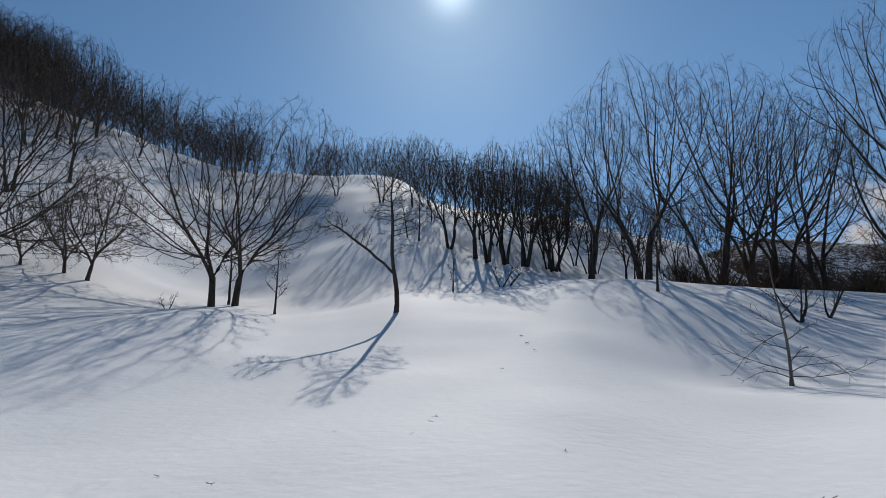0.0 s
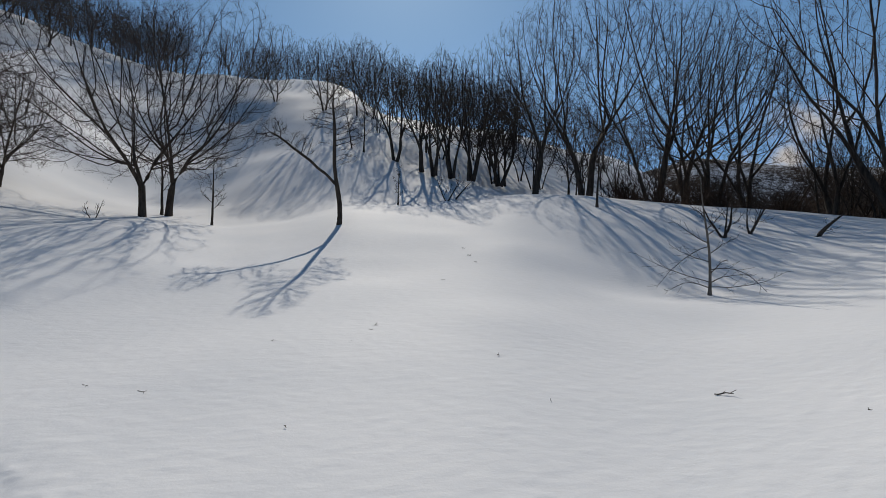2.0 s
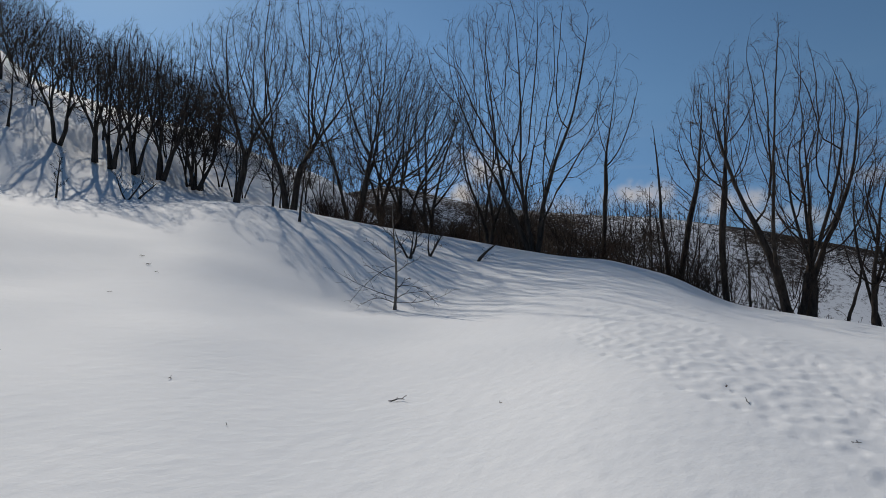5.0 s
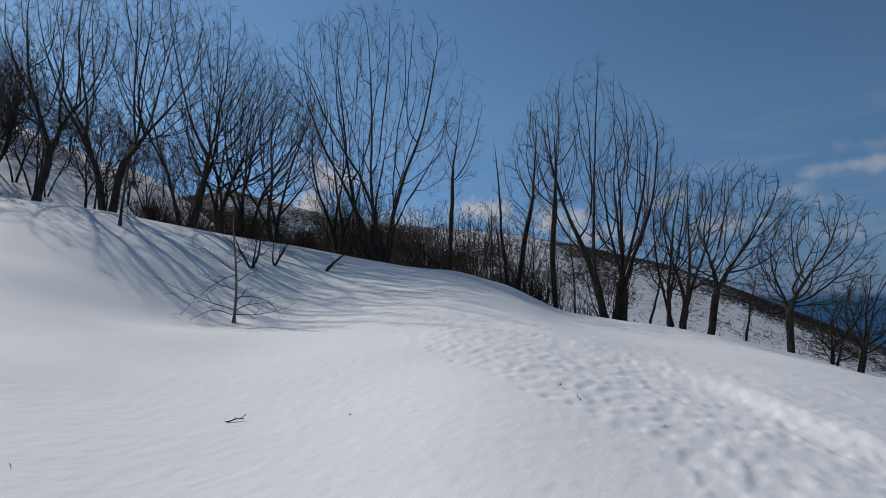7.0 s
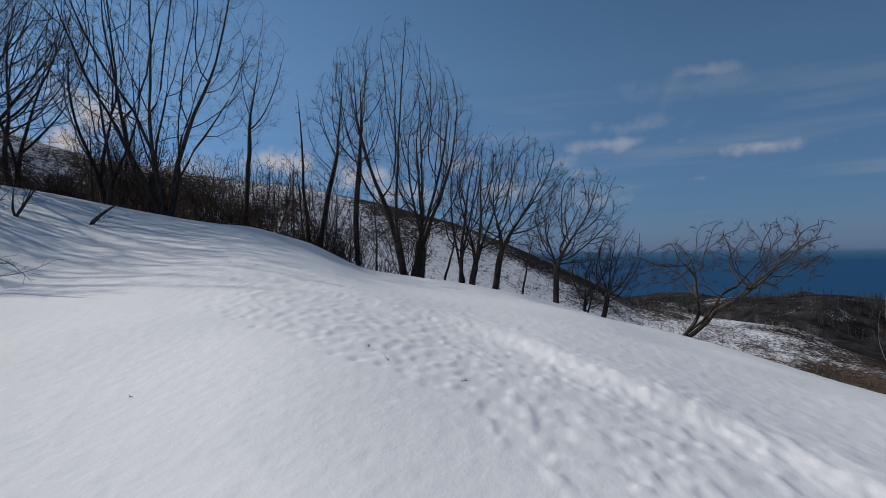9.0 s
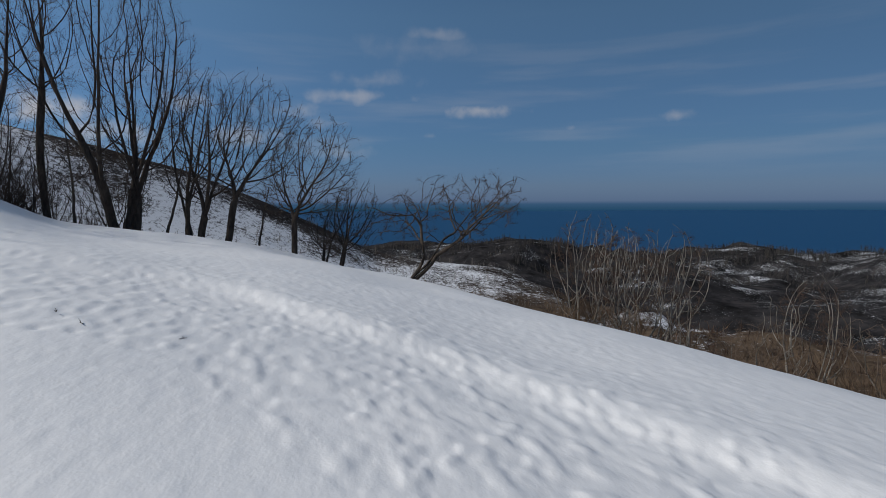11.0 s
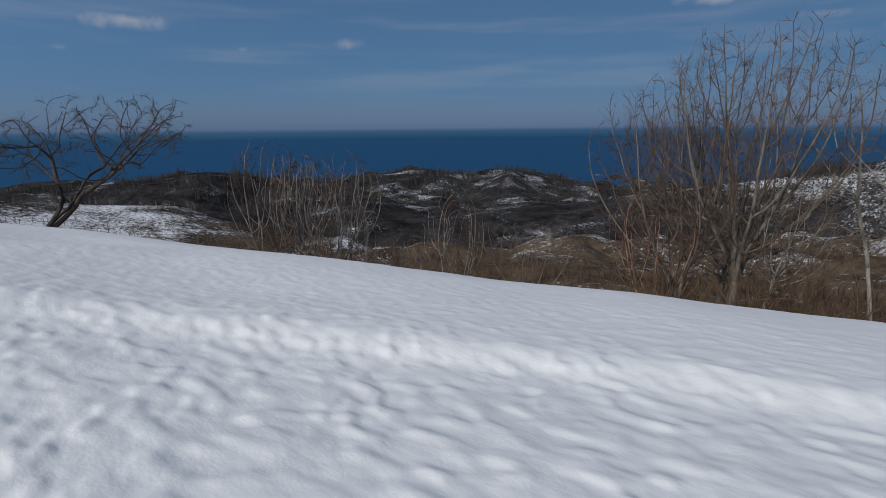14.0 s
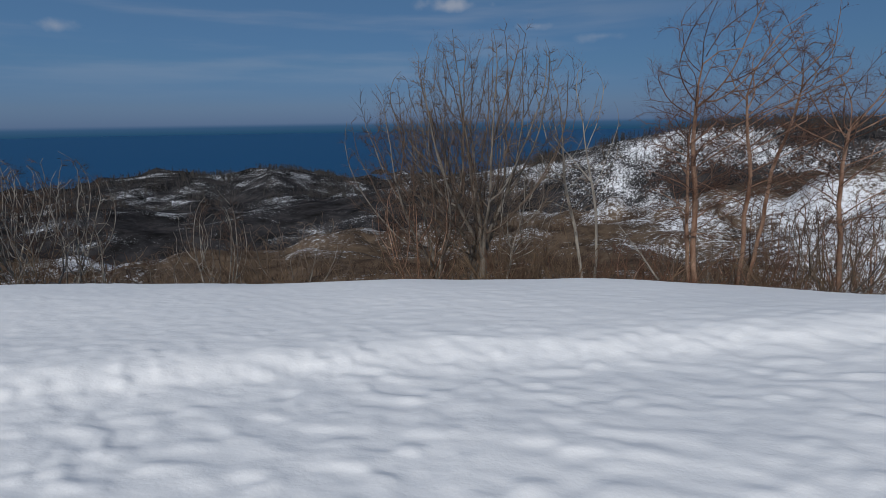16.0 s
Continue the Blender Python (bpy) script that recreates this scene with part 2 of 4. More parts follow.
# the brow of the snowfield: how far off it lies and how high it stands over the eye, in degrees
BROW_FAR = around([(-60, 18), (-40, 20), (-20, 25), (0, 30), (20, 33), (50, 33), (70, 28), (95, 22), (115, 17), (135, 13.5), (160, 11.5), (190, 12), (205, 14), (260, 18)], 4)
BROW_UP = around([(-60, 2), (-40, 3.3), (-30, 4.8), (-22, 5.8), (-14, 5.4), (-8, 6.2), (-2, 7.7), (10, 7.7), (16, 8.9), (22, 8.5), (31, 7.0), (40, 5.4), (48, 4.1), (57, 2.8), (63, 1.0), (68, -1.8), (75, -2.7),
                  (84, -4.2), (92, -6.4), (103, -9.1), (112, -11.2), (120, -12.75), (132, -15.0), (142, -16.25), (152, -16.95), (162, -17.2), (172, -17.1), (187, -16.5), (195, -15.9), (202, -15.3), (230, -10), (270, -3)], 1.2)
# the foot of the bank that rises to the brow
FOLD_FAR = around([(-60, 9), (-40, 9), (-20, 9), (-8, 9), (2, 9), (10, 9.5), (18, 10.5), (26, 13.5), (34, 16), (42, 16), (50, 15.3), (58, 14.6), (66, 13.5), (75, 12.5), (90, 10.5), (110, 8.5), (130, 6.5), (150, 5.5), (170, 5.2), (190, 5.5), (205, 6), (260, 9)], 5)
FOLD_UP = around([(-60, -6.5), (-40, -6.5), (-20, -5.5), (-8, -5), (2, -5), (10, -4.2), (18, -3.5), (26, -3.2), (34, -3.2), (42, -2.8), (50, -2.0), (58, -1.3), (66, -3.4), (75, -5.8), (90, -9.4), (110, -15), (130, -19.4), (150, -22.2), (170, -22.6), (190, -21), (205, -18.5), (260, -9)], 5)
# the hollow or bank behind the brow
BANK_FAR = around([(-60, 30), (-40, 32), (-20, 34), (0, 42), (20, 45), (50, 44), (75, 38), (100, 30), (130, 22), (160, 20), (200, 22), (260, 30)], 4)
BANK_UP = around([(-60, 8), (-40, 8.4), (-32, 8.3), (-27, 7.2), (-21, 6.5), (-15, 7.2), (-10, 9.5), (-2, 13.2), (4, 11.6), (10, 10.4), (15, 9.2), (22, 7.6), (32, 5.0), (40, 2.5), (50, 0), (60, -3), (70, -8), (82, -9.5),
                  (95, -13), (110, -17), (130, -21), (160, -24), (185, -23), (205, -20), (240, -10), (280, 2)], 1.5)
# the upper slope: the hill on the one side, the falling ground on the other
SLOPE_FAR = around([(-60, 105), (-40, 108), (-20, 110), (-6, 104), (2, 90), (20, 88), (35, 80), (60, 75), (100, 70), (150, 60), (205, 60), (260, 60)], 4)
SLOPE_UP = around([(-60, 22), (-40, 21.8), (-30, 20.4), (-20, 18.7), (-10, 19.2), (-2, 18.5), (1, 16.9), (5, 16.3), (10, 15.9), (16, 14.8), (22, 12.6), (27, 11.4), (30, 9.4), (33, 6.8), (38, 3.5), (50, 2), (60, -1), (75, -6),
                   (90, -11), (105, -14), (125, -17), (150, -18), (175, -17), (195, -15), (205, -13), (240, -8), (280, 8)], 1.2)
VALLEY = around([(-60, 30), (0, 33), (15, 28), (25, 18), (33, 4), (45, -4), (60, -10), (80, -20), (100, -28), (125, -29), (155, -30), (175, -32), (190, -28), (205, -22), (250, -10), (280, 15)], 3)
HILL_A = around([(-60, 4), (0, 4), (25, 9.5), (34, 11.4), (45, 9.0), (55, 7.6), (63, 6.7), (71, 5.0), (79, 2.7), (86, -0.1), (92, -2.9), (97, -5.7), (104, -6.9), (111, -7.6), (117, -10), (124, -13), (150, -13), (165, -11), (180, -9), (190, -7), (200, -4.4), (240, -2)], 0.9)
HILL_C = around([(-60, 2), (30, 4), (60, 2), (80, -3), (95, -8), (125, -9), (150, -9), (157, -7.2), (163, -6), (170, -4.5), (176, -3.1), (181, -1.8), (186, -1.0), (191, -0.6), (197, -0.6), (205, -0.9), (240, 0)], 0.9)
HILL_B = around([(-60, 0), (60, -2), (90, -5.2), (97, -5.1), (102, -4.9), (110, -4.7), (113, -4.4), (116.5, -4.6), (119.5, -5.3), (124, -5.8), (129, -5.5), (132, -5.2), (134.2, -4.8), (138, -4.9), (141.5, -5.1), (144, -4.8), (146.3, -4.6), (148.4, -5.0), (150.5, -5.5), (153, -6.0), (160, -6.0), (170, -6.0), (205, -4), (240, -2)], 0.6)
# the trodden lip along the falling side, and the line of boot prints at the near edge of the sun cups
LIP_FAR = around([(40, 17), (50.5, 15), (57, 13.8), (63.7, 12.3), (70.5, 11.1), (76, 10.7), (82.4, 9.5), (87, 8.3), (93, 7.25), (99, 6.7), (103, 6.2), (110, 5.65), (116, 5.2), (124, 4.8), (135, 4.45), (149, 4.3), (164, 4.33), (176, 4.45), (188, 5), (198, 5.7), (230, 9)], 1.5)
ROW_FAR = around([(40, 16), (49, 13.6), (52, 10.6), (55, 9.4), (58, 8.65), (62, 7.7), (67, 7.0), (72, 6.2), (80, 4.5), (90, 2.5), (100, 1.0), (235, 1.0)], 1.5)


def ring_radii():
    r = [0.0]
    for start, stop, step in ((0.5, 2.0, 1.03), (2.0, 16.0, 1.010), (16.0, 95.0, 1.027), (95.0, 1500.0, 1.04)):
        n = round(math.log(stop / start) / math.log(step))
        r += list(start * (stop / start) ** (np.arange(n) / n))
    return np.array(r + [1500, 2300, 4900])


RINGS = ring_radii()


def lattice(x, y, seed):
    """Smooth value noise over the plane, -1 to 1."""
    rng = np.random.RandomState(seed)
    table = rng.uniform(-1, 1, (256, 256))
    i, j = np.floor(x).astype(int), np.floor(y).astype(int)
    u, v = x - i, y - j
    u, v = u * u * u * (u * (u * 6 - 15) + 10), v * v * v * (v * (v * 6 - 15) + 10)
    a, b = table[i % 256, j % 256], table[(i + 1) % 256, j % 256]
    c, d = table[i % 256, (j + 1) % 256], table[(i + 1) % 256, (j + 1) % 256]
    return (a * (1 - u) + b * u) * (1 - v) + (c * (1 - u) + d * u) * v


def land_profile():
    """Heights of the bare land, a row a ring and a column every quarter degree of bearing."""
    az = np.radians(np.arange(1440) * 0.25)
    up = lambda far, deg: EYE + far * np.tan(np.radians(deg))
    r = np.stack([0 * az, FOLD_FAR, BROW_FAR, BANK_FAR, SLOPE_FAR, 0 * az + 130, 0 * az + 220, 0 * az + 300, 0 * az + 400, 0 * az + 510, 0 * az + 640, 0 * az + 900, 0 * az + 5000])
    z = np.stack([0 * az, up(FOLD_FAR, FOLD_UP), up(BROW_FAR, BROW_UP), up(BANK_FAR, BANK_UP), up(SLOPE_FAR, SLOPE_UP), VALLEY, up(220, HILL_A), up(300, np.minimum(HILL_A, HILL_C) - 3.5), up(400, HILL_C), up(510, np.minimum(HILL_B, HILL_C) - 3.0), up(640, HILL_B), 0 * az - 86, 0 * az - 88])
    z[5:-2] = np.maximum(z[5:-2], -72)
    h = np.diff(r, axis=0)
    s = np.diff(z, axis=0) / h
    m = np.zeros_like(z)
    w1, w2 = 2 * h[1:] + h[:-1], h[1:] + 2 * h[:-1]
    same = s[1:] * s[:-1] > 0
    with np.errstate(divide="ignore", invalid="ignore"):
        m[1:-1] = np.where(same, (w1 + w2) / (w1 / s[:-1] + w2 / s[1:]), 0)
    m[0] = 0.02 * np.cos(az - 0.3)
    m[1] = np.clip(m[1], -0.3, 0.16)
    bell = np.exp(-0.5 * (np.arange(-80, 81) * 0.25 / 6) ** 2)
    m[1] = np.convolve(np.concatenate([m[1][-80:], m[1], m[1][:80]]), bell / bell.sum(), "valid")
    m[2] = np.tan(np.radians(BROW_UP))
    out = np.zeros((len(RINGS), 1440))
    for k in range(len(h)):
        t = (RINGS[:, None] - r[k][None]) / h[k][None]
        inside = (t >= 0) & (t < 1)
        t = np.clip(t, 0, 1)
        p = (2 * t ** 3 - 3 * t ** 2 + 1) * z[k] + (t ** 3 - 2 * t ** 2 + t) * h[k] * m[k] + (-2 * t ** 3 + 3 * t ** 2) * z[k + 1] + (t ** 3 - t ** 2) * h[k] * m[k + 1]
        out = np.where(inside, p, out)
    return out


LAND = land_profile()


def add_relief():
    """Spurs and gullies on the far hills, humps on the falling ground."""
    az = np.radians(np.arange(1440) * 0.25)[None]
    r, deg = RINGS[:, None] + 0 * az, np.arange(1440)[None] * 0.25
    x, y = r * np.sin(az), r * np.cos(az)
    far = np.clip((r - 110) / 120, 0, 1) * np.clip((1100 - r) / 300, 0, 1)
    crests = (1 - 0.75 * np.exp(-((r - 640) / 45) ** 2)) * (1 - 0.75 * np.exp(-((r - 400) / 35) ** 2) * np.clip((deg - 148) / 12, 0, 1)) * (1 - 0.6 * np.exp(-((r - 220) / 30) ** 2) * np.clip((128 - deg) / 14, 0, 1))
    rise = far * crests * (1 - 0.6 * np.clip((deg - 154) / 10, 0, 1) * np.clip((500 - r) / 50, 0, 1)) * (r / 640) * (6 * lattice(x / 120, y / 120, 12) + 9 * (1 - 2 * np.abs(lattice(x / 70, y / 70, 13))) + 2.5 * lattice(x / 27, y / 27, 14))
    spurs = np.clip((r - 400) / 80, 0, 1) * np.clip((640 - r) / 60, 0, 1) * np.clip((deg - 92) / 8, 0, 1) * np.clip((166 - deg) / 8, 0, 1)
    rise = rise + spurs * (7 * lattice((x + 0.6 * y) / 48, (y - 0.6 * x) / 170, 27) + 3 * lattice((x + 0.4 * y) / 21, (y - 0.4 * x) / 70, 28))
    drop = np.clip((r - 26) / 30, 0, 1) * np.clip((260 - r) / 60, 0, 1) * np.clip((deg - 112) / 12, 0, 1) * np.clip((222 - deg) / 10, 0, 1)
    return np.maximum(LAND + rise, np.where(r < 760, -74, -200)) + drop * (1 + r / 70) * (1.5 * lattice(x / 19, y / 19, 22) + 0.6 * lattice(x / 8, y / 8, 23))


LAND = add_relief()


def ground(x, y):
    """The height of the land at a place."""
    d, a = math.hypot(x, y), (math.degrees(math.atan2(x, y)) % 360) * 4
    i = min(max(int(np.searchsorted(RINGS, d)) - 1, 0), len(RINGS) - 2)
    u = min(max((d - RINGS[i]) / (RINGS[i + 1] - RINGS[i]), 0), 1)
    j = int(a)
    v, j, j2 = a - j, j % 1440, (j + 1) % 1440
    return float((LAND[i, j] * (1 - v) + LAND[i, j2] * v) * (1 - u) + (LAND[i + 1, j] * (1 - v) + LAND[i + 1, j2] * v) * u)


def place(bearing, far):
    return far * math.sin(math.radians(bearing)), far * math.cos(math.radians(bearing))

# ---- the ground, one sheet from underfoot to the shore ----
def mesh_from(name, verts, faces, mats, smooth=True):
    me = bpy.data.meshes.new(name)
    verts, faces = np.asarray(verts, np.float32), np.asarray(faces, np.int32)
    me.vertices.add(len(verts))
    me.vertices.foreach_set("co", verts.ravel())
    k = faces.shape[1]
    me.loops.add(faces.size)
    me.loops.foreach_set("vertex_index", faces.ravel())
    me.polygons.add(len(faces))
    me.polygons.foreach_set("loop_start", np.arange(0, faces.size, k, dtype=np.int32))
    if smooth:
        me.polygons.foreach_set("use_smooth", np.ones(len(faces), bool))
    for m in mats:
        me.materials.append(m)
    me.update(calc_edges=True)
    return me


COVER_NEAR = around([(0, 0.30), (30, 0.48), (38, 0.66), (52, 0.60), (60, 0.42), (70, 0.28), (80, 0.27), (95, 0.32), (105, 0.45), (120, 0.64), (130, 0.74), (160, 0.74), (178, 0.66), (190, 0.54), (205, 0.42), (300, 0.3)])
BROWN_NEAR = around([(0, 0.2), (30, 0.5), (55, 0.5), (65, 0.25), (95, 0.25), (110, 0.5), (130, 0.75), (205, 0.75), (300, 0.2)])
COVER_FAR = around([(0, 0.8), (90, 0.90), (120, 0.84), (130, 0.80), (138, 0.74), (150, 0.76), (157, 0.76), (168, 0.68), (178, 0.63), (205, 0.55), (300, 0.6)])


def over(curve, bearing):
    return np.interp(bearing % 360, np.arange(1440) * 0.25, curve)


def build_ground():
    cols = np.concatenate([np.arange(-180, 860), np.arange(860, 1260, 8)])  # quarter degrees, finer where the view goes
    az = np.radians(cols * 0.25)
    z = LAND[:, cols % 1440].copy()
    r = RINGS[:, None] + 0 * az[None]
    x, y = r * np.sin(az), r * np.cos(az)
    deg = (np.degrees(az)[None] + 0 * r) % 360
    # the trodden lip that runs along the falling side
    lip, row = LIP_FAR[cols % 1440], ROW_FAR[cols % 1440]
    ease = lambda v: np.clip(v, 0, 1) ** 2 * (3 - 2 * np.clip(v, 0, 1))
    along = ease((deg - 50) / 26) * np.clip((235 - deg) / 20, 0, 1)
    off = (r - lip[None]) / (0.050 * lip[None] + 0.06)
    dent = lattice(x * 3.2, y * 3.2, 5) + 0.7 * lattice(x * 8, y * 8, 6) + 0.5 * lattice(x * 15, y * 15, 25)
    step = 1 / (1 + np.exp(-np.clip((off + 0.06 * dent) * 2.2, -30, 30)))
    z += along * 0.074 * (step - 0.5) * 2 * np.exp(-(off / 7) ** 2)
    z += along * 0.0035 * dent * np.exp(-((off + 0.3) / 0.8) ** 2)
    # small tracks along the foot of the lip, and a line of boot prints
    step_rng = np.random.RandomState(6)

    def press(bearing, d, wide, deep):
        c = int(np.argmin(np.abs(cols * 0.25 - bearing)))
        fx, fy = d * math.sin(math.radians(bearing)), d * math.cos(math.radians(bearing))
        span = slice(max(c - 30, 0), c + 30)
        rows = slice(*np.searchsorted(RINGS, (d - 5 * wide, d + 5 * wide)))
        gap = ((x[rows, span] - fx) ** 2 + (y[rows, span] - fy) ** 2) / wide ** 2
        z[rows, span] += -deep * np.exp(-gap) + 0.22 * deep * np.exp(-gap / 4)

    bearing, k = 64.0, 0
    while bearing < 200:
        d = LIP_FAR[int(bearing * 4)]
        fade = min(1, (bearing - 60) / 12) * (1 if bearing < 104 else 0.45)
        for side in (-1, 1):
            press(bearing + step_rng.uniform(-0.3, 0.3), d * 0.985 + side * (0.05 + 0.004 * d) + step_rng.normal(0, 0.025), 0.028 + 0.0024 * d, fade * step_rng.uniform(0.4, 1.0) * (0.011 + 0.0012 * d))
        bearing += math.degrees((0.17 + 0.012 * d) / d) * step_rng.uniform(0.7, 1.3)
    bearing = 49.5
    while bearing < 74:
        d = ROW_FAR[int(bearing * 4)]
        for side in (-1, 1):
            press(bearing + step_rng.normal(0, 0.35), d * (1 + 0.012 * side) + step_rng.normal(0, 0.10), step_rng.uniform(0.05, 0.09), step_rng.uniform(0.012, 0.036) * min(1, (76 - bearing) / 8))
        bearing += math.degrees(0.28 / d) * step_rng.uniform(0.7, 1.3)
    # sun cups: shallow, drawn-out bowls, deeper on the trodden strip
    sx, sy = x * math.cos(0.09) + y * math.sin(0.09), -x * math.sin(0.09) + y * math.cos(0.09)
    wx, wy = sx + 0.09 * lattice(x * 1.6, y * 1.6, 7), sy + 0.09 * lattice(x * 1.5, y * 1.5, 8)
    cups = 0.95 * lattice(wx * 5.4, wy * 7.8, 9) + 0.26 * lattice(wx * 9.0, wy * 13, 10) + 0.15 * lattice(wx * 1.5, wy * 2.4, 17)
    cups = np.where(cups > 0, cups, 0.65 * cups)
    within = ease((r - row[None] * 0.93) / (0.18 * row[None])) * ease((deg - 46) / 10) * (deg < 240)
    past = ease((off - 0.5) / 4)
    strip = 0.20 + within * (0.80 - 0.50 * past)
    z += 0.0165 * cups * strip * (1 + 0.15 * np.exp(-((deg - 60) / 12) ** 2) * within) * np.exp(-((r - 4) / 26) ** 2) * np.clip(r / 1.0, 0, 1)
    # an old wind-cut edge running out from the standing place
    aside = (np.where(deg > 180, deg - 360, deg) + 30 + 2.5 * np.sin(r * 1.3)) * np.radians(1) * r
    z += np.clip((r - 2) / 1.5, 0, 1) * np.clip((8 - r) / 2, 0, 1) * np.exp(-np.clip(np.abs(aside), 0, 9) ** 2 / 0.9) * (0.022 * np.tanh(aside / 0.16) + 0.010 * lattice(x * 9, y * 9, 24) * np.exp(-(aside / 0.3) ** 2))
    # wind swells, and the humps and gullies of the hill
    near = np.clip((100 - r) / 10, 0, 1)
    z += near * np.clip(r / 12, 0, 1) * (0.05 * lattice(x * 0.42, y * 0.42, 11) + 0.10 * np.clip(r / 20, 0, 1) * lattice(x * 0.19, y * 0.19, 18))
    hill = near * np.clip((r - 32) / 14, 0, 1) * np.clip((deg - 310) / 10 + (deg < 180) * 99, 0, 1) * np.clip((34 - deg) / 8 + (deg > 180) * 99, 0, 1)
    z += hill * (0.55 * lattice(x / 7.5, y / 7.5, 19) + 0.18 * lattice(x / 3, y / 3, 20))
    nr, nc = z.shape
    verts = np.stack([x, y, z], -1).reshape(-1, 3)
    i, j = np.meshgrid(np.arange(nr - 1), np.arange(nc), indexing="ij")
    j2 = (j + 1) % nc
    faces = np.stack([i * nc + j, (i + 1) * nc + j, (i + 1) * nc + j2, i * nc + j2], -1).reshape(-1, 4)
    me = mesh_from("ground", verts, faces, [SNOW, HILLSIDE])
    # how much of the far land is grown over, and how brown
    wander = deg + 6 * lattice(x / 45, y / 45, 16)
    sight = np.degrees(np.arctan2(z - EYE, r + 1e-6))
    near_cover, near_brown = over(COVER_NEAR, wander), over(BROWN_NEAR, wander)
    near_cover = near_cover - 0.14 * np.clip((80 - r) / 20, 0, 1)
    near_cover = near_cover - 0.5 * np.exp(-((deg - 154.5) / 2.4) ** 2 - ((sight + 10.2) / 1.0) ** 2) - 0.6 * np.exp(-((deg - 132) / 2.2) ** 2 - ((sight + 11.6) / 0.4) ** 2) - 0.3 * np.exp(-((deg - 145) / 3.0) ** 2 - ((sight + 12.2) / 0.7) ** 2)
    far_cover = over(COVER_FAR, wander) - 0.20 * np.exp(-((wander - 143) / 4.5) ** 2 - ((r - 585) / 45) ** 2) - 0.12 * np.exp(-((wander - 134) / 3) ** 2 - ((r - 560) / 40) ** 2)
    blend = np.clip((r * (1 + 0.15 * lattice(x / 60, y / 60, 15)) - 190) / 60, 0, 1)
    earth = np.exp(-((deg - 198.6 + 0.5 * (sight + 8.5)) / 1.0) ** 2 - ((sight + 8.6) / 0.75) ** 2) * (r > 60) * (1 + 0.5 * lattice(x / 4, y / 4, 29))
    for name, values in (("earth", earth), ("cover", near_cover * (1 - blend) + far_cover * blend), ("brown", near_brown * (1 - blend) + 0.04 * blend)):
        at = me.attributes.new(name, "FLOAT", "POINT")
        at.data.foreach_set("value", values.ravel().astype(np.float32))
    limit = np.where((deg > 95) & (deg < 210), 26, np.where((deg < 33) | (deg > 210), 150, 62))
    me.polygons.foreach_set("material_index", (r[i, j] > limit[i, j]).ravel().astype(np.int32))
    ob = new("ground", me)
    tagged(ob, "hillside of old spring snow with shallow sun cups", "snow ground", kind="structure")


build_ground()

sea = new("water", mesh_from("water", [(-4900, -4900, -80), (4900, -4900, -80), (4900, 4900, -80), (-4900, 4900, -80)], [(0, 1, 2, 3)], [SEA]))
tagged(sea, "deep blue open sea under a hazy horizon", "sea", kind="structure")


# ---- bare trees ----
def tubes(paths, radii, sides):
    """Skins many tapering paths at once: paths (n, p, 3), radii (n, p)."""
    n, p, _ = paths.shape
    t = np.gradient(paths, axis=1)
    t /= np.linalg.norm(t, axis=2, keepdims=True) + 1e-9
    ref = np.where(np.abs(t[..., 2:3]) > 0.9, [1.0, 0, 0], [0, 0, 1.0])
    u = np.cross(t, ref)
    u /= np.linalg.norm(u, axis=2, keepdims=True) + 1e-9
    v = np.cross(t, u)
    a = np.arange(sides) * 2 * math.pi / sides
    ring = paths[:, :, None] + radii[:, :, None, None] * (np.cos(a)[:, None] * u[:, :, None] + np.sin(a)[:, None] * v[:, :, None])
    verts = ring.reshape(-1, 3)
    base = (np.arange(n)[:, None, None] * p + np.arange(p - 1)[None, :, None]) * sides
    k = np.arange(sides)[None, None]
    k2 = (k + 1) % sides
    faces = np.stack([base + k, base + k2, base + sides + k2, base + sides + k], -1).reshape(-1, 4)
    return verts, faces


def spikes(paths, thick):
    """Twigs that run out to a point: paths (n, 2, 3), thickness (n)."""
    n = len(paths)
    verts, _ = tubes(paths, np.stack([thick, 0 * thick + 1e-4], 1), 3)
    verts = verts.reshape(n, 6, 3)[:, :4].reshape(-1, 3)
    base = np.arange(n)[:, None] * 4
    return verts, np.stack([np.concatenate([base + k, base + (k + 1) % 3, base + 3], 1) for k in range(3)], 1).reshape(-1, 3)


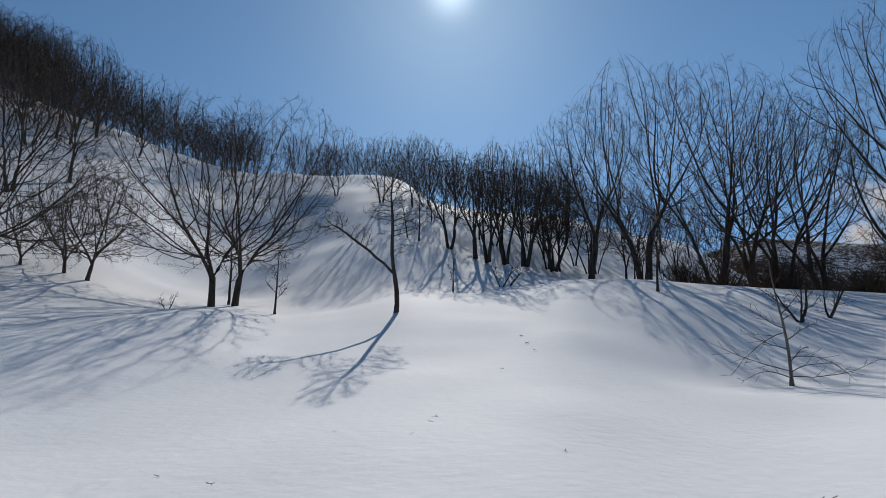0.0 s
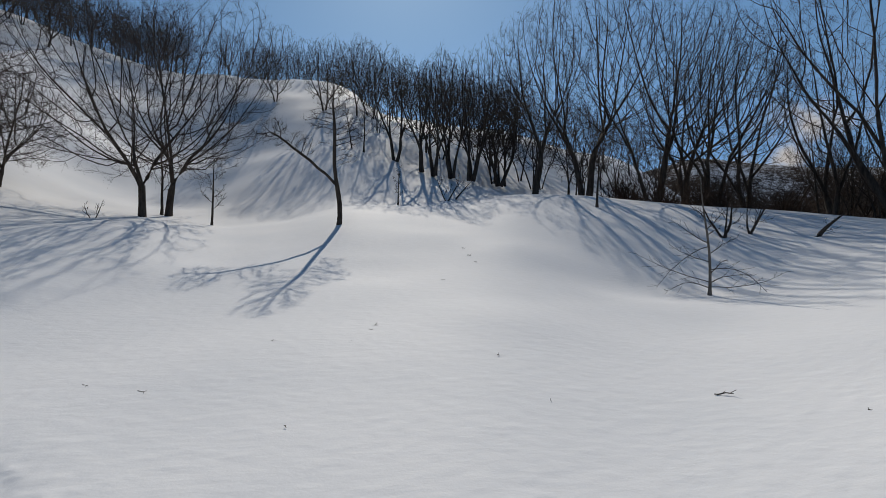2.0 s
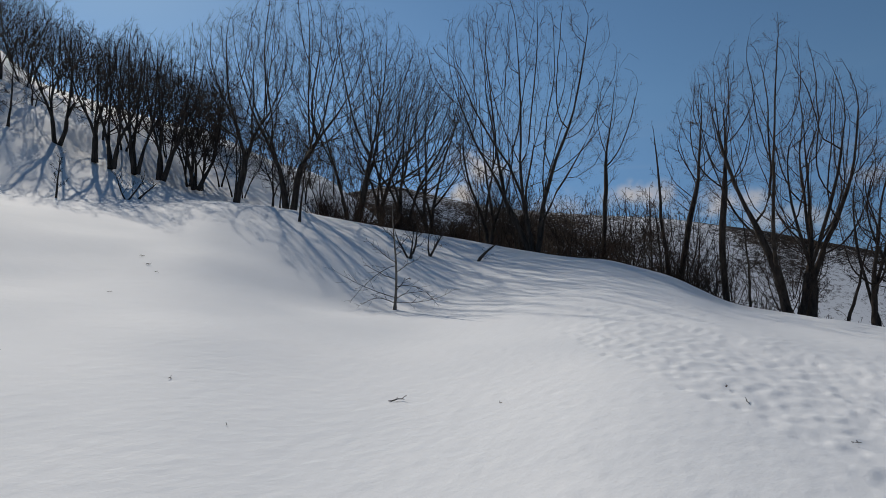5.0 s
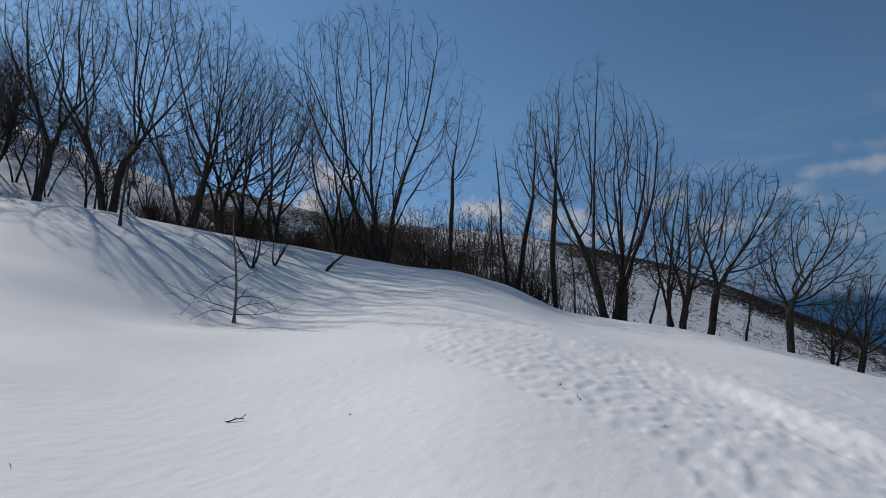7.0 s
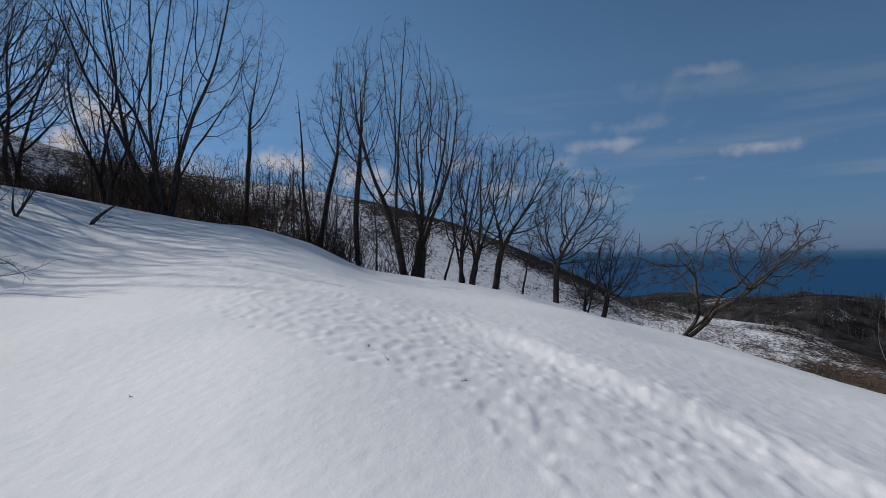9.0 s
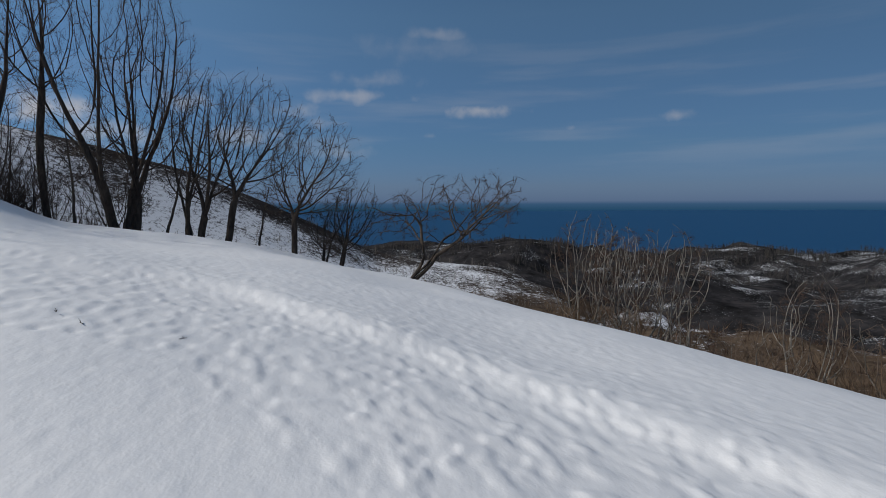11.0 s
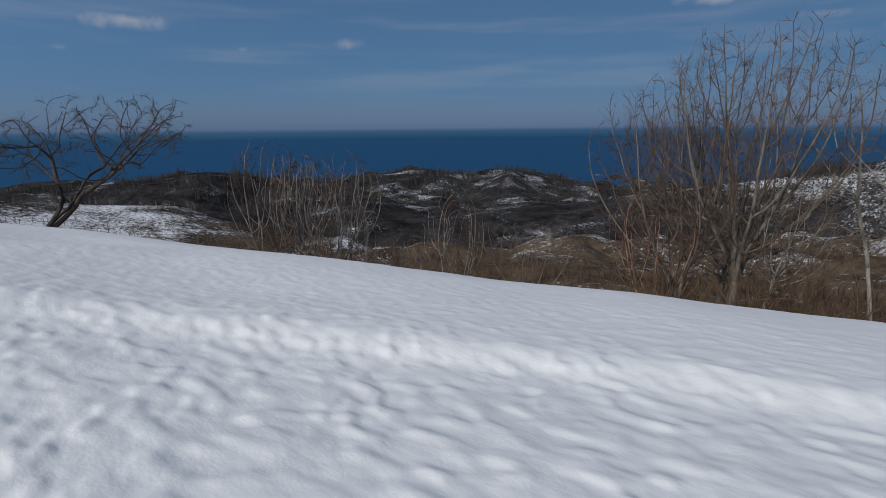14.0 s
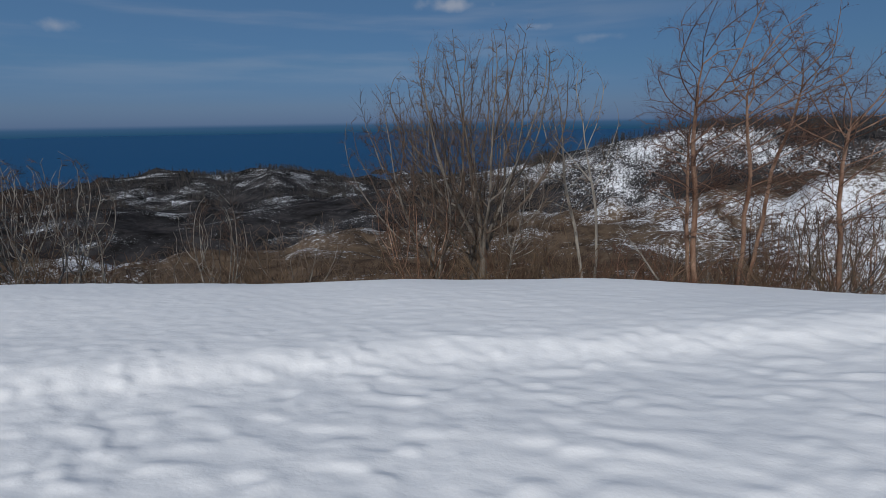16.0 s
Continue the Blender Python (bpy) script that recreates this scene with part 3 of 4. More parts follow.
def sprout(rng, paths, radii, lengths, per, low, high, ratio, angle, lift, points):
    """Side shoots of a set of branches: their paths, radii and lengths."""
    n, p, _ = paths.shape
    s = np.linspace(low, high, per)[None] + rng.uniform(-0.5, 0.5, (n, per)) * (high - low) / per
    s = np.clip(s, 0, 0.995)
    f = s * (p - 1)
    i = np.minimum(f.astype(int), p - 2)
    w = (f - i)[..., None]
    rows = np.arange(n)[:, None]
    start = paths[rows, i] * (1 - w) + paths[rows, i + 1] * w
    t = paths[rows, i + 1] - paths[rows, i]
    t /= np.linalg.norm(t, axis=2, keepdims=True) + 1e-9
    r0 = radii[rows, i] * (1 - w[..., 0]) + radii[rows, i + 1] * w[..., 0]
    turn = np.arange(per)[None] * 2.4 + rng.uniform(0, 6.3, (n, 1)) + rng.uniform(-0.6, 0.6, (n, per))
    ref = np.where(np.abs(t[..., 2:3]) > 0.95, [1.0, 0, 0], [0, 0, 1.0])
    u = np.cross(t, ref)
    u /= np.linalg.norm(u, axis=2, keepdims=True) + 1e-9
    v = np.cross(t, u)
    ang = (angle * rng.uniform(0.75, 1.25, (n, per)))[..., None]
    d = np.cos(ang) * t + np.sin(ang) * (np.cos(turn)[..., None] * u + np.sin(turn)[..., None] * v)
    length = lengths[:, None] * ratio * (1.15 - 0.75 * s) * rng.uniform(0.65, 1.25, (n, per))
    d, start, length, r0 = d.reshape(-1, 3), start.reshape(-1, 3), length.ravel(), r0.ravel()
    pts = [start]
    for k in range(points - 1):
        d = d + np.array([0, 0, lift]) / (points - 1) + rng.normal(0, 0.085, d.shape)
        d /= np.linalg.norm(d, axis=1, keepdims=True)
        pts.append(pts[-1] + d * (length / (points - 1))[:, None])
    out = np.stack(pts, 1)
    thick = np.minimum(r0 * 0.62, length * 0.017 + 0.002)
    rad = thick[:, None] * np.linspace(1, 0.28, points)[None]
    return out, np.maximum(rad, 0.0028), length


# kind: limbs per stem, first limb at, limb length, limb angle, lift, twigs (second, third, fourth order), stem wobble, flare of several stems
KINDS = {
    "pole": (9, 0.25, 0.28, 0.85, 0.5, (6, 4, 2), 0.03, 0.15),
    "snag": (7, 0.45, 0.20, 0.8, 0.5, (4, 3, 0), 0.05, 0.15),
    "tuft": (5, 0.25, 0.6, 0.8, 0.4, (4, 3, 0), 0.06, 0.5),
}


def skin(name, chunks, mat, parent, label=""):
    verts, faces, k = [], [], 0
    if any(f.shape[1] == 3 for _, f in chunks):
        chunks = [(v, f if f.shape[1] == 3 else np.concatenate([f[:, :3], f[:, [0, 2, 3]]])) for v, f in chunks]
    for v, f in chunks:
        verts.append(v)
        faces.append(f + k)
        k += len(v)
    ob = new(name, mesh_from(name, np.concatenate(verts), np.concatenate(faces), [mat]))
    ob.parent = parent
    return tagged(ob, label)


def young_tree(name, x, y, height, half, stems, lean_x, lean_y, seed, kind, label, category="tree", group="", bark=None, twig=None, thick=1.0, whole=False):
    """Young growth: an empty at its foot, a trunk for each stem, limbs, and a crown of twigs."""
    rng = np.random.RandomState(seed)
    per, low, ratio, angle, lift, orders, wobble, flare = KINDS[kind]
    root = new(name)
    root.location = (x, y, ground(x, y) - 0.08)
    tagged(root, label, category, group)
    bark, twig = bark or BARK_DARK, twig or TWIG_DARK
    s = np.linspace(0, 1, 12)
    paths, radii, lengths, trunks = [], [], [], []
    for i in range(stems):
        a = rng.uniform(0, 6.3) if stems == 1 else i * 2 * math.pi / stems + rng.uniform(-0.5, 0.5)
        out = flare * height * (0.25 if stems == 1 else rng.uniform(0.6, 1.2))
        tall = height * (0.93 if i == 0 else rng.uniform(0.72, 0.95))
        bend = s * (1.15 - 0.4 * s)
        path = np.stack([lean_x * s ** 1.3 + math.cos(a) * (out * bend + 0.02 * height * (stems > 1)), lean_y * s ** 1.3 + math.sin(a) * (out * bend + 0.02 * height * (stems > 1)), tall * s], 1)
        drift = np.cumsum(rng.normal(0, wobble * height / 12, (12, 2)) * 1.3, axis=0)
        path[:, :2] += drift - drift[0]
        paths.append(path)
        r0 = thick * (0.010 * height + 0.02) * (1 if stems == 1 else 0.78) * (1 if i == 0 else rng.uniform(0.65, 1.0))
        rad = r0 * (1 - s) ** 0.75 + 0.006
        rad[0] *= 1.35
        radii.append(rad)
        lengths.append(tall)
        trunks.append(skin("trunk", [tubes(path[None], rad[None], 9)], bark, root))
    paths, radii, lengths = np.stack(paths), np.stack(radii), np.array(lengths)
    if kind == "snag":
        radii = np.maximum(radii, 0.012)
    shrink = min(1.0, half / (ratio * height * 0.75))
    per = max(5, round(per * 1.7 / (stems + 0.7)))
    limbs = sprout(rng, paths, radii, lengths, per, low, 0.97, ratio * shrink, angle, lift, 8)
    if whole:
        tagged(skin("limbs", [tubes(limbs[0], limbs[1], 4)], bark, root), kind="stuff")
    else:
        for k, (path, rad) in enumerate(zip(limbs[0], limbs[1])):
            skin("limb", [tubes(path[None], rad[None], 5)], bark, trunks[k // per])
    second = sprout(rng, *limbs, orders[0], 0.2, 0.97, 0.46, 0.75, lift * 0.7, 6)
    fine = 0.0040 + 0.00011 * math.hypot(x, y)
    chunks = [tubes(second[0], second[1], 4)]
    third = sprout(rng, *second, orders[1], 0.15, 0.97, 0.55, 0.7, lift * 0.6, 3)
    chunks.append(tubes(third[0], np.maximum(third[1], fine), 3))
    if orders[2]:
        fourth = sprout(rng, *third, orders[2], 0.2, 0.95, 0.6, 0.7, lift * 0.5, 2)
        chunks.append(spikes(fourth[0], np.maximum(fourth[1][:, 0] * 0.9, fine)))
    tagged(skin("crown", chunks, twig, root), kind="stuff")
    return root


# kind: crown's foot, widest height, height of the first fork (shares of the height), twig ends, how straight limbs run on, rise, leaders at the fork, how far they spread
CROWNS = {
    "oak": (0.16, 0.52, 0.17, 620, 0.45, 0.06, 3, 0.62),
    "ash": (0.24, 0.68, 0.20, 620, 0.50, 0.10, 3, 0.36),
    "slim": (0.38, 0.74, 0.46, 340, 0.5, 0.14, 1, 0.12),
    "wind": (0.26, 0.66, 0.30, 460, 0.5, 0.04, 2, 0.40),
    "arch": (0.30, 0.70, 0.22, 130, 0.5, 0.02, 2, 0.6),
    "grey": (0.30, 0.68, 0.24, 1150, 0.52, 0.05, 4, 0.55),
    "birch": (0.32, 0.70, 0.66, 300, 0.60, 0.12, 1, 0.15),
    "birchy": (0.20, 0.76, 0.08, 300, 0.55, 0.06, 2, 0.40),
    "clump": (0.18, 0.74, 0.16, 620, 0.52, 0.04, 3, 0.50),
    "far": (0.24, 0.64, 0.22, 230, 0.5, 0.10, 3, 0.36),
}


def crown_points(rng, kind, count, height, half, lean):
    """Where the twigs of a crown end: all through an uneven egg with gaps, more of them towards its skin."""
    foot, widest = CROWNS[kind][:2]
    u = foot + (1 - foot) * rng.beta(2.0, 1.5, count)
    a = rng.uniform(0, 2 * math.pi, count)
    lobes = 1 + 0.16 * np.sin(2 * a + rng.uniform(0, 6.3)) + 0.12 * np.sin(3 * a + rng.uniform(0, 6.3)) + 0.08 * np.sin(7 * a + rng.uniform(0, 6.3))
    wide = np.where(u < widest, np.sqrt(np.clip(1 - ((widest - u) / (widest - foot + 0.05)) ** 2, 0, 1)), np.sqrt(np.clip(1 - ((u - widest) / (1.03 - widest)) ** 2, 0, 1)))
    out = half * wide * rng.uniform(0, 1, count) ** 0.32 * lobes
    tall = height * (1 + 0.05 * np.sin(a * 2 + rng.uniform(0, 6.3)) + 0.04 * np.sin(a * 5 + rng.uniform(0, 6.3)))
    points = np.stack([np.cos(a) * out + lean[0] * u ** 1.2, np.sin(a) * out + lean[1] * u ** 1.2, u * tall], 1)
    holes = points[rng.randint(0, count, 7)]
    gap = np.linalg.norm(points[:, None] - holes[None], axis=2).min(1)
    return points[gap > 0.16 * half + 0.02 * height]


def unit(v):
    return v / (np.linalg.norm(v, axis=-1, keepdims=True) + 1e-9)


def grow(rng, points, seeds, step, kill, straight, rise, fan=0.4, focus=(0, 0, 0)):
    """Limbs that reach step by step for the twig ends nearest them. seeds: (path, first node that may branch). Returns places and parents."""
    room = 40 * len(points) + 400
    at, way, parent, kids = np.zeros((room, 3)), np.zeros((room, 3)), np.full(room, -1), np.zeros(room, int)
    n, young = 0, []
    for path, free in seeds:
        k = len(path)
        at[n:n + k], way[n:n + k] = path, unit(np.gradient(path, axis=0))
        parent[n + 1:n + k] = np.arange(n, n + k - 1)
        kids[n:n + k - 1] += 1
        young += range(n + free, n + k)
        n += k
    near, who = np.full(len(points), 1e9), np.zeros(len(points), int)
    young = np.array(young)
    reach = 14 * step
    for _ in range(150):
        if len(young):
            gap = np.linalg.norm(points[:, None] - at[young][None], axis=2)
            k = gap.argmin(1)
            best = gap[np.arange(len(points)), k]
            closer = best < near
            near, who = np.where(closer, best, near), np.where(closer, young[k], who)
        left = near > kill
        points, near, who = points[left], near[left], who[left]
        if len(points) == 0:
            break
        pull = (near < reach) & (kids[who] < 3)
        if not pull.any():
            if reach > 60 * step:
                break
            reach *= 1.5
            young = np.array([], int)
            continue
        nodes, back = np.unique(who[pull], return_inverse=True)
        toward = np.zeros((len(nodes), 3))
        np.add.at(toward, back, unit(points[pull] - at[who[pull]]))
        toward = unit(toward)
        ahead = (toward * way[nodes]).sum(1)
        fit = (ahead > -0.15) & ((ahead > 0.72) | (kids[nodes] > 0) | (rng.uniform(0, 1, len(nodes)) < 0.3))
        kids[nodes[~fit]] += 1
        nodes, toward, ahead = nodes[fit], toward[fit], ahead[fit]
        onward = np.where((kids[nodes] == 0) & (ahead > 0.72), straight, 0.3 * straight)[:, None]
        d = unit(toward + fan * unit(at[nodes] - np.array(focus)) + onward * way[nodes] + np.array([0, 0, rise]) + rng.normal(0, 0.09 if straight < 0.53 else 0.05, toward.shape))
        m = len(nodes)
        if n + m > room:
            break
        at[n:n + m], way[n:n + m], parent[n:n + m] = at[nodes] + d * step, d, nodes
        kids[nodes] += 1
        young = np.arange(n, n + m)
        n += m
    return at[:n], parent[:n]


def chains(at, parent, tip, base):
    """Splits a grown tree into limbs: (path, radii, root) each, thickest child running on. Radii thicken by what they carry."""
    n = len(at)
    ends = np.zeros(n)
    has = np.zeros(n, bool)
    has[parent[parent >= 0]] = True
    ends[~has] = 1
    for k in range(n - 1, -1, -1):
        if parent[k] >= 0:
            ends[parent[k]] += ends[k]
    roots = np.flatnonzero(parent < 0)
    most = max(ends[roots].max(), 4)
    power = min(max(math.log(max(base / tip, 1.5)) / math.log(most), 0.36), 0.72)
    radius = np.maximum(tip * ends ** power, tip)
    main = np.full(n, -1)
    for k in range(n):
        p = parent[k]
        if p >= 0 and (main[p] < 0 or ends[k] > ends[main[p]]):
            main[p] = k
    out = []
    for k in range(n):
        p = parent[k]
        if p >= 0 and main[p] == k:
            continue
        ids = [k]
        while main[ids[-1]] >= 0:
            ids.append(main[ids[-1]])
        r = radius[ids]
        path = at[ids]
        if p >= 0:
            path, r = np.concatenate([at[p:p + 1], path]), np.concatenate([[min(r[0] * 1.15, radius[p])], r])
        if len(path) > 1:
            out.append((path, r, p < 0))
    return out


def evened(path, r, points):
    s = np.linspace(0, len(path) - 1, points)
    k = np.arange(len(path))
    return np.stack([np.interp(s, k, path[:, j]) for j in range(3)], 1), np.interp(s, k, r)


def dress(rng, root, limbs, height, step, tip, rise, bark, twig, whole=False):
    """Skins a grown tree: a trunk for each stem, the stout limbs under it, and the rest with its twigs as the crown."""
    thickest = max(r[0] for _, r, _ in limbs)
    groups, trunk = {}, None
    for path, r, first in limbs:
        p = 3 if len(path) <= 3 else 5 if len(path) <= 8 else 9 if len(path) <= 18 else 15
        if first:
            r = r.copy()
            r *= 1 + 0.28 * np.exp(-np.arange(len(r)) * step / (0.035 * height))
            path, r = evened(path, r, 18)
            trunk = skin("trunk", [tubes(path[None], r[None], 10)], bark, root)
            continue
        path, r = evened(path, r, p)
        if r[0] > 0.26 * thickest and not whole:
            skin("limb", [tubes(path[None], r[None], 7)], bark, trunk)
        else:
            groups.setdefault((p, bool(r[0] > 2.6 * tip)), []).append((path, r))
    chunks = []
    for (p, stout), members in groups.items():
        paths, radii = np.stack([m[0] for m in members]), np.stack([m[1] for m in members])
        chunks.append(tubes(paths, radii, 5 if stout else 3))
        lengths = np.clip(np.linalg.norm(paths[:, -1] - paths[:, 0], axis=1), 0.05 * height, 0.09 * height + 0.15)
        side = sprout(rng, paths, radii, lengths, 4 if p == 3 else 8 if p == 5 else 12, 0.25, 1.0, 0.72, 0.62, 0.15 + rise, 3)
        tubes_side = np.maximum(side[1][:, 0] * 0.6, tip * 0.72)
        chunks.append(spikes(side[0][:, [0, 2]], tubes_side))
        if not whole:
            small = sprout(rng, *side, 2, 0.2, 0.98, 0.8, 0.6, 0.25, 2)
            chunks.append(spikes(small[0], np.maximum(small[1][:, 0] * 0.4, tip * 0.5)))
    tagged(skin("crown", chunks, twig, root), kind="stuff")


def bare_tree(name, x, y, height, half, stems, lean_x, lean_y, seed, kind, label, category="tree", group="", bark=None, twig=None, thick=1.0, whole=False):
    """A leafless tree: an empty at its foot, a trunk for each stem, its main limbs, and a crown of finer branches and twigs."""
    if kind not in CROWNS:
        return young_tree(name, x, y, height, half, stems, lean_x, lean_y, seed, kind, label, category, group, bark, twig, thick, whole)
    rng = np.random.RandomState(seed)
    root = new(name)
    root.location = (x, y, ground(x, y) - 0.08)
    tagged(root, label, category, group)
    bark, twig = bark or BARK_DARK, twig or TWIG_DARK
    far = math.hypot(x, y)
    _, _, fork, count, straight, rise, leaders, spread = CROWNS[kind]
    count = int(3.6 * count * (1.8 if half > 5 else 1.2 if half > 3.6 else 1 if half > 2.2 else 0.6 if half > 1.3 else 0.4))
    ends = crown_points(rng, kind, count, height, half, (lean_x, lean_y))
    step = 0.019 * height + 0.02 if far > 25 else 0.0135 * height + 0.02
    turn = rng.uniform(0, 6.3)
    seeds = []
    for k in range(stems):
        a = (k + rng.uniform(0.3, 0.7)) * 2 * math.pi / stems + turn
        side = np.array([math.cos(a), math.sin(a), 0])
        foot = side * (0.016 * height if stems > 1 else 0)
        way = unit(np.array([lean_x, lean_y, 0]) / height * (1.7 if kind == "arch" else 0.8) + np.array([0, 0, 1.0]) + side * (0.03 if stems == 1 else 0.20 if stems < 4 else 0.28))
        tall = height * fork * rng.uniform(0.75, 1.25)
        m = max(int(tall / step), 2)
        path, course = [foot], way
        for _ in range(m):
            way = unit(way + 0.15 * (course - way) + rng.normal(0, 0.05, 3) * np.array([1, 1, 0.2]))
            path.append(path[-1] + way * step)
        seeds.append((np.array(path), int(0.55 * m) if kind in ("birch", "slim") else m))
        split = leaders if stems == 1 else max(1, leaders - 1)
        for j in range(split):
            b = a + (j - (split - 1) / 2) * 2 * math.pi / max(split, 1.7) * (1 if stems == 1 else 0.6) + rng.uniform(-0.3, 0.3)
            lead = unit(way + np.array([math.cos(b), math.sin(b), 0]) * spread * rng.uniform(0.7, 1.3) * (split > 1) + np.array([0, 0, 0.15]))
            limb = [path[-1]]
            for _ in range(max(3, int(0.13 * height / step))):
                lead = unit(lead + np.array([0, 0, 0.05]) + rng.normal(0, 0.04, 3))
                limb.append(limb[-1] + lead * step)
            seeds.append((np.array(limb), 2))
    places, parents = grow(rng, ends, seeds, step, 1.7 * step, straight, rise, 0.45, (lean_x * 0.15, lean_y * 0.15, (min(fork, 0.3) - 0.10) * height))
    k = 0
    for path, free in seeds:
        if np.linalg.norm(path[0][:2]) < 0.03 * height and path[0][2] == 0:
            last = k + len(path) - 1
        else:
            parents[k] = last
        k += len(path)
    tip = 0.0050 + 0.00006 * far
    base = thick * (0.0172 * height + 0.02) * {"slim": 0.66, "birch": 0.62, "oak": 0.74, "grey": 0.72, "clump": 0.62, "birchy": 0.62}.get(kind, 1.0) * stems ** -0.36
    dress(rng, root, chains(places, parents, tip, base), height, step, tip, rise, bark, twig, whole)
    return root


def lone_tree(x, y):
    """The slender tree in the open snow: a bent trunk, a small top and one long limb reaching out."""
    rng = np.random.RandomState(77)
    root = new("bare_tree")
    root.location = (x, y, ground(x, y) - 0.08)
    tagged(root, "lone slender bare tree with one long side limb", "tree")
    s = np.linspace(0, 1, 24)
    trunk = np.stack([0.02 - 0.26 * np.sin(s * 1.7) ** 2 + 0.10 * s + 0.05 * np.sin(s * 10), 0.05 * np.sin(s * 7), 5.0 * s], 1)
    k = np.linspace(0, 1, 14)[:, None]
    limb = trunk[8] + k * np.array([-2.5, -0.25, 0]) + np.array([0, 0, 2.05]) * (0.75 * k + 0.25 * np.sin(k * 1.57)) + rng.normal(0, 0.02, (14, 3))
    limb[0] = trunk[8]
    # where twigs end: middle of each tuft, its half sizes, count
    tufts = [((-2.45, -0.3, 3.75), (0.8, 0.8, 0.6), 420), ((-1.4, -0.2, 3.3), (0.7, 0.7, 0.5), 260), ((-0.1, 0, 5.3), (0.8, 0.8, 1.1), 600), ((0.55, 0.1, 3.9), (0.8, 0.7, 0.7), 360), ((-0.7, 0.1, 4.3), (0.7, 0.6, 0.5), 260), ((0.45, -0.2, 2.7), (0.5, 0.5, 0.35), 60)]
    ends = np.concatenate([np.array(c) + unit(rng.normal(0, 1, (n, 3))) * rng.uniform(0, 1, (n, 1)) ** 0.5 * np.array(h) for c, h, n in tufts])
    places, parents = grow(rng, ends, [(trunk, 8), (limb, 3)], 0.09, 0.17, 0.6, 0.10, 0.2)
    parents[len(trunk)] = 8
    dress(rng, root, chains(places, parents, 0.0050, 0.095), 5.2, 0.12, 0.0052, 0.12, BARK_DARK, TWIG_DARK)


def drooping_sapling(x, y):
    """A thin upright stem whose low branches arch out and down to the snow."""
    rng = np.random.RandomState(101)
    root = new("sapling")
    root.location = (x, y, ground(x, y) - 0.06)
    root.scale = (0.7, 0.7, 0.7)
    tagged(root, "thin sapling with low arching branches below a snow bank", "sapling", "saplings")
    a = math.atan2(x, y)
    right, back = np.array([math.cos(a), -math.sin(a), 0]), np.array([math.sin(a), math.cos(a), 0])
    s = np.linspace(0, 1, 16)[:, None]
    trunk = right * (-0.05 * s + 0.08 * np.sin(s * 5)) + back * 0.12 * np.sin(s * 4) + np.array([0, 0, 4.9]) * s
    rad = 0.055 * (1 - s[:, 0]) ** 0.8 + 0.010
    rad[0] *= 1.5
    stem = skin("trunk", [tubes(trunk[None], rad[None], 8)], BARK_GREY, root)
    paths = []
    # foot height, reach along, reach back, rise at the end, arch
    for foot, out, off, up, arch in ((2.0, -2.2, -0.4, -1.75, 0.35), (0.55, -2.9, 0.5, 1.25, -0.1), (1.05, 1.9, -0.5, -0.85, 0.4), (0.35, 2.9, 0.4, 0.55, -0.25), (2.15, -1.25, 0.6, 1.0, 0.0), (1.35, -1.5, -0.8, 0.75, -0.1), (0.5, 1.6, 0.9, 0.15, 0.15), (2.7, 0.8, -0.5, 0.7, 0.05), (3.2, -0.7, 0.4, 0.7, 0.0), (1.7, 1.0, 0.5, 0.6, 0.1), (3.7, 0.45, 0.2, 0.6, 0), (0.3, -1.7, -0.7, -0.12, 0.3), (0.9, 0.7, -0.9, 0.5, 0.1), (2.4, 0.5, 0.7, 0.5, 0.0)):
        k = np.linspace(0, 1, 8)[:, None]
        at = np.array([np.interp(foot, trunk[:, 2], trunk[:, j]) for j in range(3)])
        path = at + k * (right * out + back * off) + np.array([0, 0, 1.0]) * (up * k + 4 * arch * k * (1 - k)) + np.cumsum(rng.normal(0, 0.022, (8, 3)), axis=0) * (k > 0)
        floor = (np.array([ground(x + 0.7 * u, y + 0.7 * v) for u, v in path[:, :2]]) - root.location.z) / 0.7 + 0.03
        path[:, 2] = np.maximum(path[:, 2], floor)
        paths.append(path)
        skin("limb", [tubes(path[None], (0.020 * (1 - 0.72 * k[:, 0]))[None], 6)], TWIG_DARK, stem)
    paths = np.stack(paths)
    radii = np.repeat((0.020 * (1 - 0.72 * np.linspace(0, 1, 8)))[None], len(paths), 0)
    lengths = np.linalg.norm(paths[:, -1] - paths[:, 0], axis=1)
    side = sprout(rng, paths, radii, lengths, 9, 0.2, 0.98, 0.30, 0.65, 0.15, 4)
    small = sprout(rng, *side, 3, 0.25, 0.97, 0.5, 0.6, 0.1, 2)
    tagged(skin("crown", [tubes(side[0], np.maximum(side[1], 0.0055), 3), spikes(small[0], np.maximum(small[1][:, 0] * 0.7, 0.0045))], TWIG_DARK, root), kind="stuff")


bare_tree("bare_tree", -17.80, 20.30, 9.0, 7.4, 2, -0.1, -0.1, 11, "oak", "wide bare tree with low limbs on a snow bank", "tree", "trees of the gully")
bare_tree("bare_tree", -20.80, 27.70, 4.2, 2.0, 1, -0.2, -0.2, 12, "oak", "small crooked bare tree on the snowy slope", "tree", "small trees on the slope")
bare_tree("bare_tree", -18.90, 28.30, 5.2, 2.2, 1, -0.5, -0.4, 13, "oak", "small crooked bare tree on the snowy slope", "tree", "small trees on the slope")
bare_tree("bare_tree", -17.50, 28.00, 6.4, 2.6, 1, 0.4, 0.2, 14, "oak", "small crooked bare tree on the snowy slope", "tree", "small trees on the slope")
